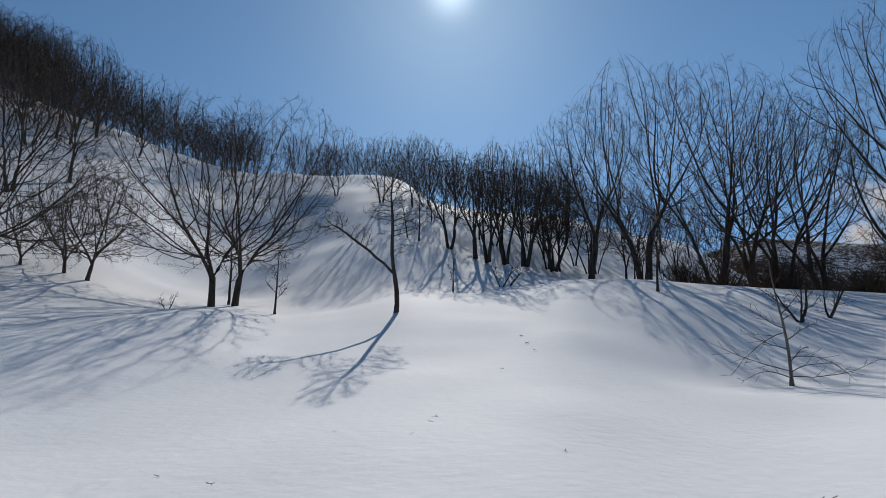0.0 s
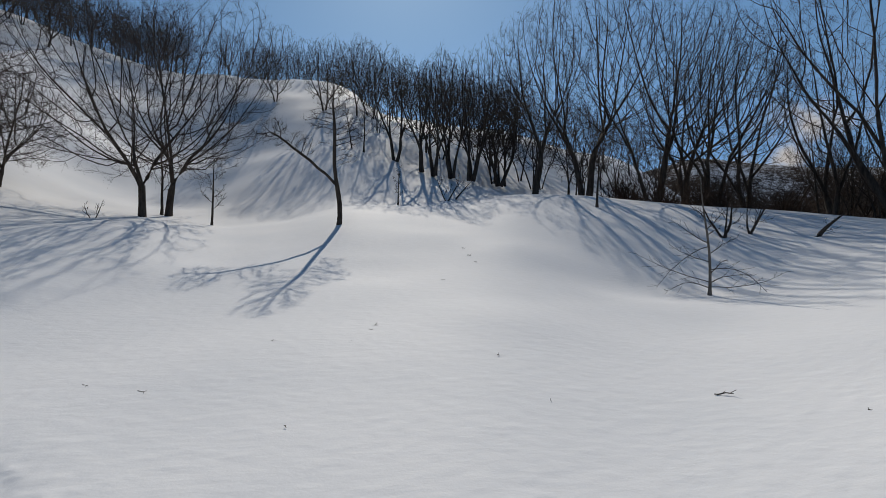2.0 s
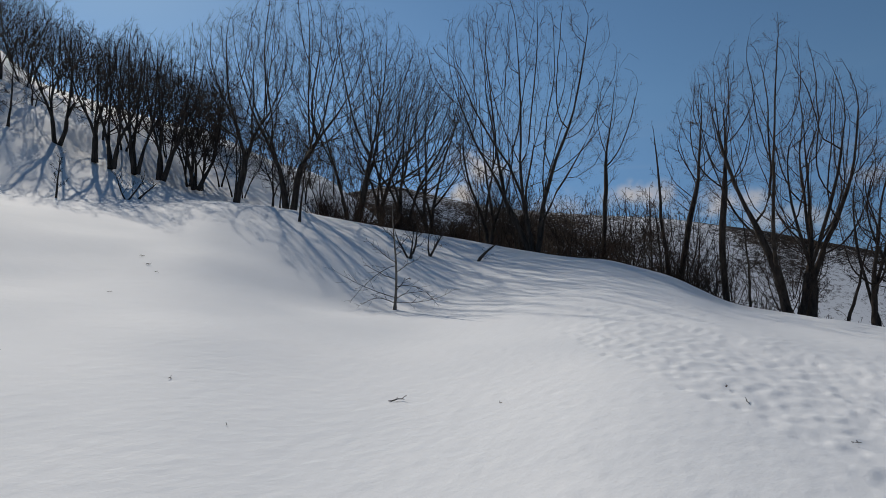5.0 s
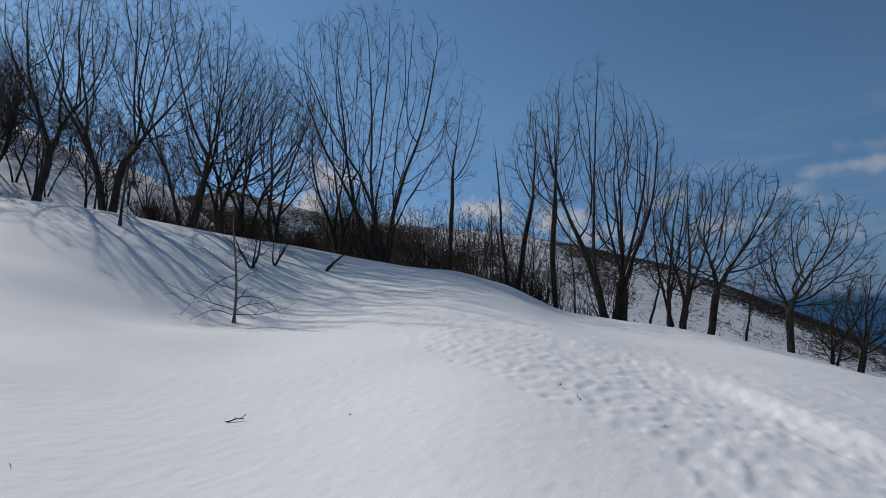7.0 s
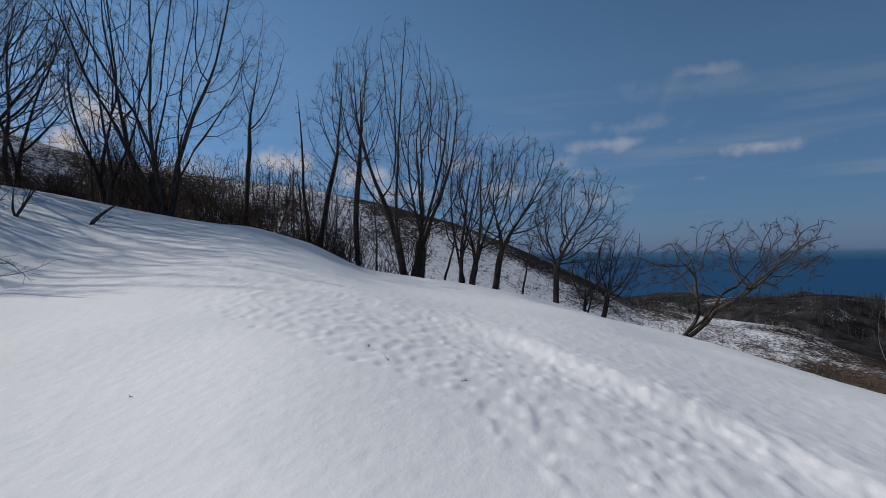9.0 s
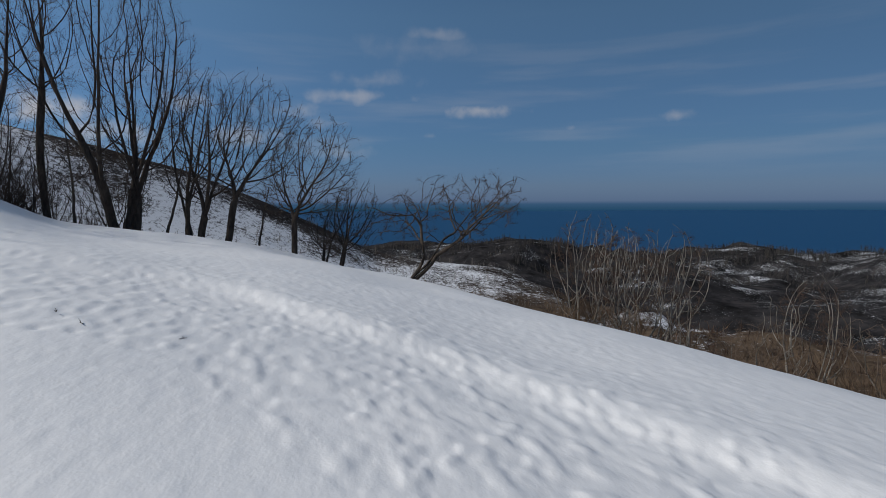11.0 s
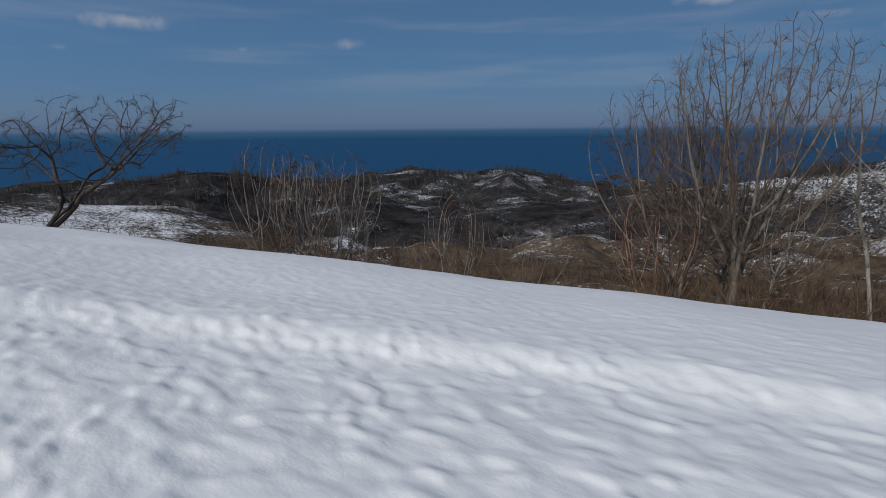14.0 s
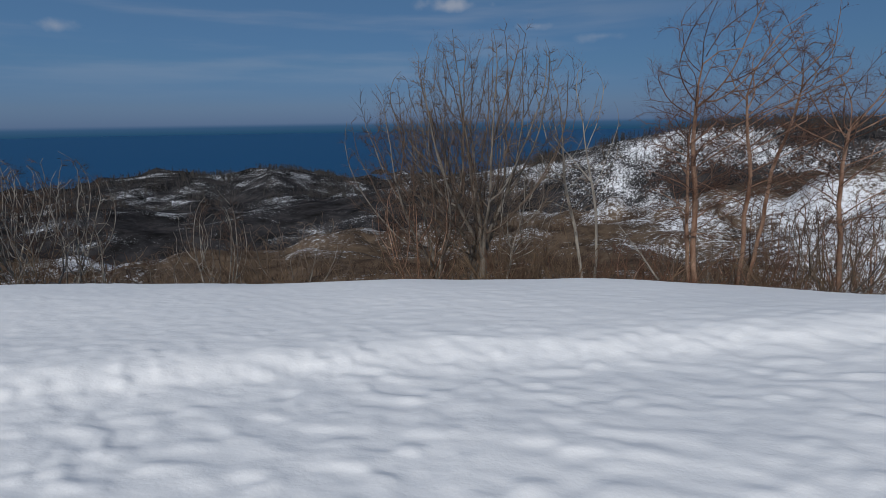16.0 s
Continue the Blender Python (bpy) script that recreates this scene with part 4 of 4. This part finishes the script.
bare_tree("bare_tree", -11.20, 28.50, 11.7, 5.6, 1, -1.0, -0.4, 15, "oak", "bare tree with rounded crown in the snowy hollow", "tree", "trees of the gully")
bare_tree("bare_tree", -10.60, 30.30, 12.1, 5.2, 1, 1.3, 0.5, 16, "oak", "bare tree with rounded crown in the snowy hollow", "tree", "trees of the gully")
bare_tree("bare_tree", -11.20, 31.00, 5.5, 1.2, 1, -0.1, -0.0, 17, "pole", "thin young tree behind the hollow's trees", "tree", "saplings")
lone_tree(-1.07, 21.21)
bare_tree("bare_tree", -39.90, 62.30, 13.4, 4.0, 1, -0.9, -0.6, 19, "oak", "bare tree on the steep snowy hillside", "tree", "trees of the hillside")
bare_tree("bare_tree", -36.10, 65.20, 8.7, 2.6, 1, 0.9, 0.5, 20, "oak", "bare tree on the steep snowy hillside", "tree", "trees of the hillside")
bare_tree("bare_tree", -31.00, 39.20, 11.2, 4.0, 2, -0.5, -0.4, 21, "oak", "bare tree on the steep snowy hillside", "tree", "trees of the hillside")
bare_tree("bare_tree", -10.90, 65.60, 6.9, 2.4, 2, -0.1, -0.0, 22, "oak", "twin-stemmed bare tree on top of the snow knoll", "tree", "trees of the knoll")
bare_tree("bare_tree", -4.60, 59.80, 8.7, 2.6, 2, 0.7, 0.1, 23, "oak", "twin-stemmed bare tree on top of the snow knoll", "tree", "trees of the knoll")
bare_tree("bare_tree", -1.20, 44.90, 3.9, 1.0, 1, -0.7, -0.0, 24, "pole", "dark bare tree on the shaded snow bank", "tree", "trees of the bank")
bare_tree("bare_tree", -0.20, 44.90, 4.9, 1.2, 1, 0.1, 0.0, 25, "pole", "dark bare tree on the shaded snow bank", "tree", "trees of the bank")
bare_tree("bare_tree", 2.50, 45.30, 8.8, 2.6, 2, 0.2, -0.0, 26, "ash", "dark bare tree on the shaded snow bank", "tree", "trees of the bank")
bare_tree("bare_tree", 4.60, 43.90, 9.3, 2.2, 1, -0.2, 0.0, 27, "ash", "dark bare tree on the shaded snow bank", "tree", "trees of the bank")
bare_tree("bare_tree", 5.60, 43.30, 10.1, 2.4, 2, 0.6, -0.1, 28, "ash", "dark bare tree on the shaded snow bank", "tree", "trees of the bank")
bare_tree("bare_tree", 7.10, 44.00, 11.1, 2.6, 3, 0.2, -0.0, 29, "ash", "dark bare tree on the shaded snow bank", "tree", "trees of the bank")
bare_tree("bare_tree", 8.90, 44.60, 11.8, 2.6, 2, 1.8, -0.4, 30, "ash", "dark bare tree on the shaded snow bank", "tree", "trees of the bank")
bare_tree("bare_tree", 11.70, 45.60, 10.4, 2.4, 2, 0.7, -0.2, 31, "ash", "dark bare tree on the shaded snow bank", "tree", "trees of the bank")
bare_tree("bare_tree", 12.10, 37.10, 13.8, 4.2, 2, 0.6, -0.2, 32, "ash", "tall bare tree behind the brow of the snowfield", "tree", "trees along the brow")
bare_tree("bare_tree", 15.10, 34.90, 15.1, 5.8, 2, 0.9, -0.4, 33, "ash", "tall bare tree behind the brow of the snowfield", "tree", "trees along the brow")
bare_tree("sapling", 11.46, 25.11, 3.8, 0.9, 1, 0.2, -0.1, 34, "pole", "thin bare sapling on the brow of the snowfield", "sapling", "saplings")
bare_tree("sapling", 12.52, 30.27, 2.4, 0.6, 1, 0.2, -0.1, 35, "pole", "thin bare sapling on the brow of the snowfield", "sapling", "saplings")
bare_tree("bare_tree", 18.40, 32.10, 14.5, 5.2, 2, 1.0, -0.6, 36, "ash", "tall bare tree behind the brow of the snowfield", "tree", "trees along the brow")
bare_tree("bare_tree", 21.30, 32.70, 12.9, 4.6, 2, 1.3, -0.9, 37, "ash", "tall bare tree behind the brow of the snowfield", "tree", "trees along the brow")
bare_tree("bare_tree", 21.30, 30.30, 11.4, 4.8, 3, 1.3, -0.9, 38, "ash", "tall bare tree behind the brow of the snowfield", "tree", "trees along the brow")
bare_tree("bare_tree", 23.10, 29.30, 11.2, 3.2, 2, 0.4, -0.3, 39, "ash", "tall bare tree behind the brow of the snowfield", "tree", "trees along the brow")
bare_tree("bare_tree", 24.80, 25.10, 10.6, 2.4, 2, -0.3, 0.3, 40, "ash", "tall bare tree behind the brow of the snowfield", "tree", "trees along the brow")
bare_tree("bare_tree", 25.70, 22.00, 16.2, 5.6, 5, -0.6, 0.8, 41, "ash", "very tall bare tree with several stems behind the brow", "tree", "trees along the brow")
bare_tree("bare_tree", 29.40, 19.60, 13.5, 1.5, 1, 0.8, -1.2, 42, "slim", "slim bare tree with a short narrow crown", "tree", "slim trees along the brow")
bare_tree("bare_tree", 29.60, 15.40, 10.7, 1.0, 1, -0.1, 0.3, 43, "snag", "half-dead slim tree with a broken bare top", "tree", "slim trees along the brow")
bare_tree("bare_tree", 30.20, 15.30, 12.6, 1.8, 1, 0.8, -1.6, 44, "slim", "slim bare tree with a short narrow crown", "tree", "slim trees along the brow")
bare_tree("bare_tree", 28.90, 12.00, 12.8, 1.8, 1, 0.1, -0.3, 45, "slim", "slim bare tree with a short narrow crown", "tree", "slim trees along the brow")
bare_tree("bare_tree", 28.90, 9.00, 14.5, 3.4, 2, -0.3, 1.1, 46, "ash", "tall forked bare tree at the edge of the drop", "tree", "trees along the brow")
bare_tree("bare_tree", 29.60, 8.60, 12.3, 2.8, 1, 0.3, -1.2, 47, "ash", "tall forked bare tree at the edge of the drop", "tree", "trees along the brow")
bare_tree("bare_tree", 28.00, 6.80, 5.0, 1.0, 1, 0.3, -1.1, 48, "snag", "broken dark trunk with one leaning limb", "tree", "slim trees along the brow")
bare_tree("bare_tree", 28.70, 5.90, 8.8, 1.8, 1, 0.1, -0.6, 49, "ash", "slim bare tree with a short narrow crown", "tree", "slim trees along the brow")
bare_tree("bare_tree", 28.30, 5.30, 8.6, 2.2, 1, 0.2, -1.1, 50, "ash", "slim bare tree with a short narrow crown", "tree", "slim trees along the brow")
bare_tree("bare_tree", 28.00, 4.20, 8.4, 2.6, 1, 0.3, -2.3, 51, "wind", "wind-bent bare tree with twigs drawn to one side", "tree", "wind-bent trees")
bare_tree("bare_tree", 27.20, 2.60, 3.9, 0.9, 1, 0.1, -0.6, 52, "snag", "slim bare tree with a short narrow crown", "tree", "slim trees along the brow")
bare_tree("bare_tree", 26.40, 0.90, 6.8, 2.6, 1, 0.0, -1.3, 53, "wind", "wind-bent bare tree with twigs drawn to one side", "tree", "wind-bent trees")
bare_tree("bare_tree", 26.40, -1.20, 5.0, 1.5, 2, -0.1, -1.0, 54, "wind", "wind-bent bare tree with twigs drawn to one side", "tree", "wind-bent trees")
bare_tree("bare_tree", 27.40, -0.40, 4.4, 1.3, 2, -0.0, -0.8, 55, "wind", "wind-bent bare tree with twigs drawn to one side", "tree", "wind-bent trees")
bare_tree("bare_tree", 21.60, -3.70, 4.3, 3.7, 3, -0.5, -2.4, 56, "arch", "low many-stemmed tree arching out over the valley", "tree", "wind-bent trees", thick=1.25)
bare_tree("shrub", 17.80, -9.50, 4.9, 1.2, 2, -0.1, -0.1, 57, "clump", "pale-stemmed clump of young birches on the drop", "shrub", "birch clumps", bark=BARK_PALE, twig=TWIG_BROWN)
bare_tree("shrub", 17.30, -10.50, 4.9, 1.6, 3, -0.2, -0.3, 58, "clump", "pale-stemmed clump of young birches on the drop", "shrub", "birch clumps", bark=BARK_PALE, twig=TWIG_BROWN)
bare_tree("shrub", 16.70, -11.30, 5.4, 2.2, 5, -0.1, -0.2, 59, "clump", "pale-stemmed clump of young birches on the drop", "shrub", "birch clumps", bark=BARK_PALE, twig=TWIG_BROWN)
bare_tree("shrub", 15.20, -11.70, 3.5, 0.6, 1, -0.0, -0.0, 60, "birchy", "small brown bare shrub on the drop", "shrub", "birch clumps", bark=BARK_PALE, twig=TWIG_BROWN)
bare_tree("shrub", 12.80, -14.30, 4.9, 1.3, 2, -0.0, -0.0, 61, "clump", "small brown bare shrub on the drop", "shrub", "birch clumps", bark=BARK_PALE, twig=TWIG_BROWN)
bare_tree("bare_tree", 3.95, -15.90, 8.7, 2.4, 1, 0.1, 0.0, 64, "grey", "grey-barked tree with dense upright twigs in sunlight", "tree", "grey trees on the drop", bark=BARK_GREY, twig=TWIG_GREY, thick=1.1)
bare_tree("bare_tree", 5.10, -15.70, 7.3, 1.9, 1, 1.1, 0.4, 63, "grey", "brown-twigged tree leaning out beside a grey one", "tree", "grey trees on the drop", bark=BARK_GREY, twig=TWIG_BROWN, thick=1.0)
bare_tree("bare_tree", 4.60, -16.70, 8.0, 2.2, 1, 0.2, 0.1, 66, "grey", "grey-barked tree with dense upright twigs in sunlight", "tree", "grey trees on the drop", bark=BARK_GREY, twig=TWIG_GREY, thick=1.0)
bare_tree("shrub", 5.70, -14.90, 4.2, 1.2, 3, 0.2, 0.0, 62, "clump", "reddish bare shrub at the foot of the grey trees", "shrub", "shrubs of the drop", bark=BARK_RED, twig=TWIG_RED)
bare_tree("bare_tree", 3.20, -15.70, 4.5, 1.0, 1, -0.7, -0.1, 67, "slim", "pale slender leaning tree on the drop", "tree", "grey trees on the drop", bark=BARK_PALE, twig=TWIG_GREY, thick=0.6)
bare_tree("bare_tree", 0.70, -17.10, 8.6, 1.3, 2, 1.1, 0.0, 68, "slim", "pale slender leaning tree on the drop", "tree", "grey trees on the drop", bark=BARK_PALE, twig=TWIG_GREY, thick=0.6)
bare_tree("bare_tree", -1.60, -15.00, 2.5, 0.5, 1, 1.6, -0.2, 69, "snag", "leaning dead pole beside the birches", "tree", "grey trees on the drop", bark=BARK_PALE, twig=TWIG_GREY, thick=0.6)
bare_tree("bare_tree", -2.15, -16.20, 6.4, 1.4, 1, 0.4, -0.1, 70, "birch", "young birch with peeling reddish bark in sunlight", "tree", "reddish birches", bark=BARK_RED, twig=TWIG_RED, thick=0.7)
bare_tree("bare_tree", -2.40, -16.20, 8.9, 2.1, 1, -0.2, 0.0, 71, "birch", "young birch with peeling reddish bark in sunlight", "tree", "reddish birches", bark=BARK_RED, twig=TWIG_RED, thick=0.7)
bare_tree("bare_tree", -3.50, -16.30, 8.3, 2.0, 2, -0.5, -0.0, 72, "birch", "young birch with peeling reddish bark in sunlight", "tree", "reddish birches", bark=BARK_RED, twig=TWIG_RED, thick=0.7)
bare_tree("bare_tree", -5.80, -16.00, 7.0, 1.9, 1, 0.2, -0.2, 73, "birch", "young birch with peeling reddish bark in sunlight", "tree", "reddish birches", bark=BARK_RED, twig=TWIG_RED, thick=0.7)
bare_tree("shrub", -5.00, -18.40, 4.9, 1.3, 4, 0.2, -0.0, 74, "clump", "reddish-brown bare shrub among the birches", "shrub", "reddish birches", bark=BARK_RED, twig=TWIG_RED)
bare_tree("shrub", -7.60, -18.60, 4.9, 1.6, 4, 0.3, -0.1, 75, "clump", "reddish-brown bare shrub among the birches", "shrub", "reddish birches", bark=BARK_RED, twig=TWIG_RED)

# ---- young growth standing out of the snow ----
drooping_sapling(9.68, 13.98)
bare_tree("shrub", 14.53, 19.93, 1.7, 1.1, 3, -0.1, 0.1, 102, "tuft", "stubby dark forked shrub in a melt hole", "shrub", "stubby shrubs", thick=2.2)
bare_tree("shrub", 15.91, 20.13, 1.4, 1.0, 3, 0.3, -0.2, 103, "tuft", "stubby dark forked shrub in a melt hole", "shrub", "stubby shrubs", thick=2.2)
bare_tree("shrub", 17.47, 18.44, 1.0, 0.6, 1, 0.7, -0.7, 104, "tuft", "short dark stem leaning out of the snow", "shrub", "stubby shrubs", thick=3.0)
bare_tree("sapling", 1.90, 32.00, 2.5, 0.8, 1, 0, 0, 105, "pole", "thin bare sapling on the shaded bank", "sapling", "saplings", whole=True)
bare_tree("shrub", 5.26, 34.40, 1.7, 0.8, 2, 0.1, 0, 106, "tuft", "dark forked shrub on the shaded bank", "shrub", "stubby shrubs", thick=1.6)
bare_tree("shrub", 5.90, 34.90, 1.3, 0.5, 1, 1.0, -0.1, 107, "tuft", "dark stem leaning over the shaded bank", "shrub", "stubby shrubs", thick=2.0)
bare_tree("sapling", -7.41, 26.90, 3.6, 1.3, 1, 0.05, 0, 108, "pole", "spindly sapling with drooping twigs in the hollow", "sapling", "saplings")
bare_tree("shrub", -12.05, 25.50, 0.9, 0.5, 2, 0, 0, 109, "tuft", "few brown twigs sticking out of the snow", "shrub", "stubby shrubs")


def undergrowth():
    """Thin young trees and bushes between the taller ones along the brow and over the drop."""
    rng = np.random.RandomState(61)
    for k in range(54):
        bearing = 43 + 32 * ((k * 0.618) % 1) + rng.uniform(-1, 1)
        x, y = place(bearing, BROW_FAR[int(bearing * 4)] + rng.uniform(1.5, 7))
        tall = rng.uniform(2.4, 6.0)
        bare_tree("sapling", x, y, tall, tall * rng.uniform(0.25, 0.42), 1 + k % 3, rng.normal(0, 0.3), rng.normal(0, 0.3), 700 + k, "birchy" if k % 3 else "pole", "thin young bare tree between the taller trees", "sapling", "undergrowth along the brow", whole=True, thick=0.8)
    for k in range(14):
        bearing = 128 + 76 * ((k * 0.618) % 1)
        x, y = place(bearing, BROW_FAR[int(bearing * 4)] + rng.uniform(3, 9))
        tall = rng.uniform(1.8, 3.6)
        bare_tree("shrub", x, y, tall, tall * rng.uniform(0.4, 0.55), 3 + k % 3, rng.normal(0, 0.2), rng.normal(0, 0.2), 760 + k, "birchy", "tan many-stemmed bare shrub on the sunlit drop", "shrub", "shrubs of the drop", BARK_RED if k % 3 == 0 else BARK_GREY, TWIG_RED if k % 3 == 0 else TWIG_GREY, whole=True)


undergrowth()


# ---- woods on the hill: a few trees, each grown once and then repeated ----
def wood(seed, count, bearings, fars, heights, label, group, stems=(1, 2, 3)):
    rng = np.random.RandomState(seed)
    patterns = []
    for k in range(4):
        a, d = rng.uniform(*bearings), rng.uniform(*fars)
        patterns.append((bare_tree("bare_tree", *place(a, d), heights[1], heights[1] * 0.4, stems[k % len(stems)], 0, 0, seed * 10 + k, "far", label, "tree", group, whole=True, thick=0.62)))
    for k in range(count - 4):
        a = bearings[0] + (bearings[1] - bearings[0]) * ((k * 0.61803) % 1)
        d = rng.uniform(*fars)
        x, y = place(a, d)
        size = rng.uniform(*heights) / heights[1]
        copy_thing(patterns[k % 4], pose(x, y, ground(x, y) - 0.1, 0, 0, rng.uniform(0, 360)) @ Matrix.Diagonal((size, size, size * rng.uniform(0.9, 1.1), 1)))


wood(3, 84, (-46, -18), (80, 116), (7, 12), "dark bare tree of the wood on the hilltop", "wood on the hilltop")
wood(8, 36, (-48, -36), (78, 112), (8, 12.5), "dark bare tree of the wood on the hilltop", "wood on the hilltop")
wood(4, 20, (-46, -34), (56, 82), (7, 12), "dark bare tree high on the steep slope", "wood on the hilltop")
wood(5, 24, (-14, 0), (94, 112), (7, 10.5), "bare tree along the top of the knoll", "trees of the knoll")
wood(6, 32, (-1, 17), (46, 80), (6.5, 9.5), "dark bare tree of the wood behind the bank", "wood behind the bank")
wood(7, 22, (15, 31), (44, 80), (6, 9), "bare tree on the shaded flank behind the brow", "wood behind the bank")


# ---- brush on the falling ground, and woods on the far hills ----
def brush(name, seed, count, bearings, beyond, tall, mat, label, clump=2.2):
    """Thickets of bare stems, in clumps, from a little beyond the brow outwards."""
    rng = np.random.RandomState(seed)
    n = count // 9
    a = rng.uniform(*bearings, n)
    d = BROW_FAR[(a * 4).astype(int) % 1440] + beyond[0] + (beyond[1] - beyond[0]) * rng.uniform(0, 1, n) ** 1.8
    a, d = np.repeat(a, 9), np.repeat(d, 9)
    x, y = d * np.sin(np.radians(a)) + rng.normal(0, clump * 0.10, n * 9), d * np.cos(np.radians(a)) + rng.normal(0, clump * 0.10, n * 9)
    z = np.array([ground(u, v) for u, v in zip(x, y)]) - 0.15
    length = np.repeat(rng.uniform(*tall, n), 9) * rng.uniform(0.55, 1, n * 9)
    way = np.stack([rng.normal(0, 0.5, n * 9), rng.normal(0, 0.5, n * 9), np.ones(n * 9)], 1)
    pts = [np.stack([x, y, z], 1)]
    for k in range(3):
        way = way + rng.normal(0, 0.16, way.shape)
        pts.append(pts[-1] + way * (length / 3)[:, None])
    paths = np.stack(pts, 1)
    thick = 0.006 + 0.0045 * length + 0.00025 * d
    radii = thick[:, None] * np.linspace(1, 0.35, 4)[None]
    side = sprout(rng, paths, radii, length, 5, 0.25, 0.97, 0.52, 0.6, 0.3, 3)
    small = sprout(rng, *side, 2, 0.3, 0.97, 0.55, 0.6, 0.2, 2)
    root = skin(name, [tubes(paths, radii, 3), tubes(side[0], np.maximum(side[1], 0.0003 * np.repeat(d, 5)[:, None]), 3), spikes(small[0], np.maximum(small[1][:, 0], 0.00034 * np.repeat(d, 10)))], mat, None, label)
    return tagged(root, category="brush", kind="stuff")


brush("brush", 21, 2300, (26, 66), (2, 26), (0.8, 2.6), BRUSH_DARK, "dark brown thicket behind the trees of the brow")
brush("brush", 22, 700, (76, 122), (4, 40), (0.6, 1.8), BRUSH, "brown scrub on the drop towards the valley")
brush("brush", 23, 2600, (116, 208), (3, 46), (0.9, 2.6), BRUSH, "sunlit tan and brown brush on the falling slope")


def far_wood(name, seed, count, bearings, fars, tall, mat, label, spread=0.5):
    """Bare woods seen across the valley: a stem and a few risen limbs to a tree."""
    rng = np.random.RandomState(seed)
    a, d = rng.uniform(*bearings, count), rng.uniform(*fars, count)
    x, y = d * np.sin(np.radians(a)), d * np.cos(np.radians(a))
    keep = lattice(x / 28, y / 28, seed) > -0.25
    x, y, d = x[keep], y[keep], d[keep]
    n = len(x)
    z = np.array([ground(u, v) for u, v in zip(x, y)]) - 0.3 * 4
    length = rng.uniform(*tall, n)
    lean = rng.normal(0, 0.06, (n, 2))
    paths = np.stack([np.stack([x + lean[:, 0] * length * s, y + lean[:, 1] * length * s, z + length * s], 1) for s in (0, 0.5, 1)], 1)
    radii = (0.05 + 0.00014 * d)[:, None] * np.array([1, 0.7, 0.35])[None]
    limbs = sprout(rng, paths, radii, length, 8, 0.12, 0.95, spread, 0.75, 0.4, 2)
    ob = skin(name, [tubes(paths, radii, 3), spikes(limbs[0], np.maximum(limbs[1][:, 0], 0.0004 * np.repeat(d, 8)))], mat, None, label)
    return tagged(ob, category="woods", kind="stuff")


brush("brush", 24, 360, (148, 205), (3, 18), (0.8, 2.2), BRUSH_RED, "reddish bare brush round the trees of the drop", 1.2)

far_wood("far_woods", 31, 1400, (30, 116), (120, 270), (2.2, 4.6), HAZED_WOOD, "bare haze-greyed woods on the snowy hill across the dip")
far_wood("far_woods", 32, 4200, (155, 208), (250, 440), (3.5, 7), FAR_WOOD, "bare woods on the snowy hill across the valley")
far_wood("far_woods", 35, 1500, (172, 207), (378, 418), (5, 9), FAR_WOOD, "dark wood along the crest of the snowy hill")
far_wood("far_woods", 33, 4600, (92, 160), (480, 680), (4.5, 8), FAR_WOOD, "dark wooded hills above the sea")
far_wood("far_woods", 34, 4200, (118, 208), (36, 210), (1.2, 3.2), BRUSH_DARK, "scattered scrub on the valley side", 0.85)


# ---- bits of twig and bark lying on the snow ----
def snow_litter(x, y, size, seed):
    rng = np.random.RandomState(seed)
    root = new("twig")
    root.location = (x, y, ground(x, y) + 0.012)
    tagged(root, "small dark broken twig lying on the snow", "twig", "twigs on the snow")
    a = rng.uniform(0, 6.3)
    t = np.linspace(-0.5, 0.5, 5)
    path = np.stack([t * size * math.cos(a) + rng.normal(0, 0.04, 5) * size, t * size * math.sin(a) + rng.normal(0, 0.04, 5) * size, rng.uniform(0, 0.12, 5) * size], 1)
    rad = size * np.array([0.03, 0.042, 0.036, 0.03, 0.02])
    skin("stem", [tubes(path[None], rad[None], 5)], BARK_DARK, root)
    side = sprout(rng, path[None], rad[None], np.array([size]), 2, 0.3, 0.8, 0.6, 0.8, 0.1, 3)
    for p, r in zip(side[0], side[1]):
        skin("shoot", [tubes(p[None], np.maximum(r, size * 0.018)[None], 4)], BARK_DARK, root)


for k, (x, y, size) in enumerate([(3.95, 5.51, 0.2), (4.71, 10.82, 0.14), (-0.18, 7.82, 0.12), (0.11, 8.58, 0.1), (0.19, 8.88, 0.11), (-1.28, 8.08, 0.07), (-2.94, 6.35, 0.07), (-2.23, 6.02, 0.08), (3.19, 17.21, 0.18), (3.17, 16.15, 0.2), (3.19, 15.25, 0.13), (-0.62, 4.82, 0.05), (1.89, 5.27, 0.05), (4.68, 4.48, 0.05), (6.53, 2.57, 0.11), (1.76, 6.90, 0.08), (1.91, 13.08, 0.1), (6.90, 2.94, 0.1), (6.21, 1.54, 0.07)]):
    snow_litter(x, y, size, 200 + k)
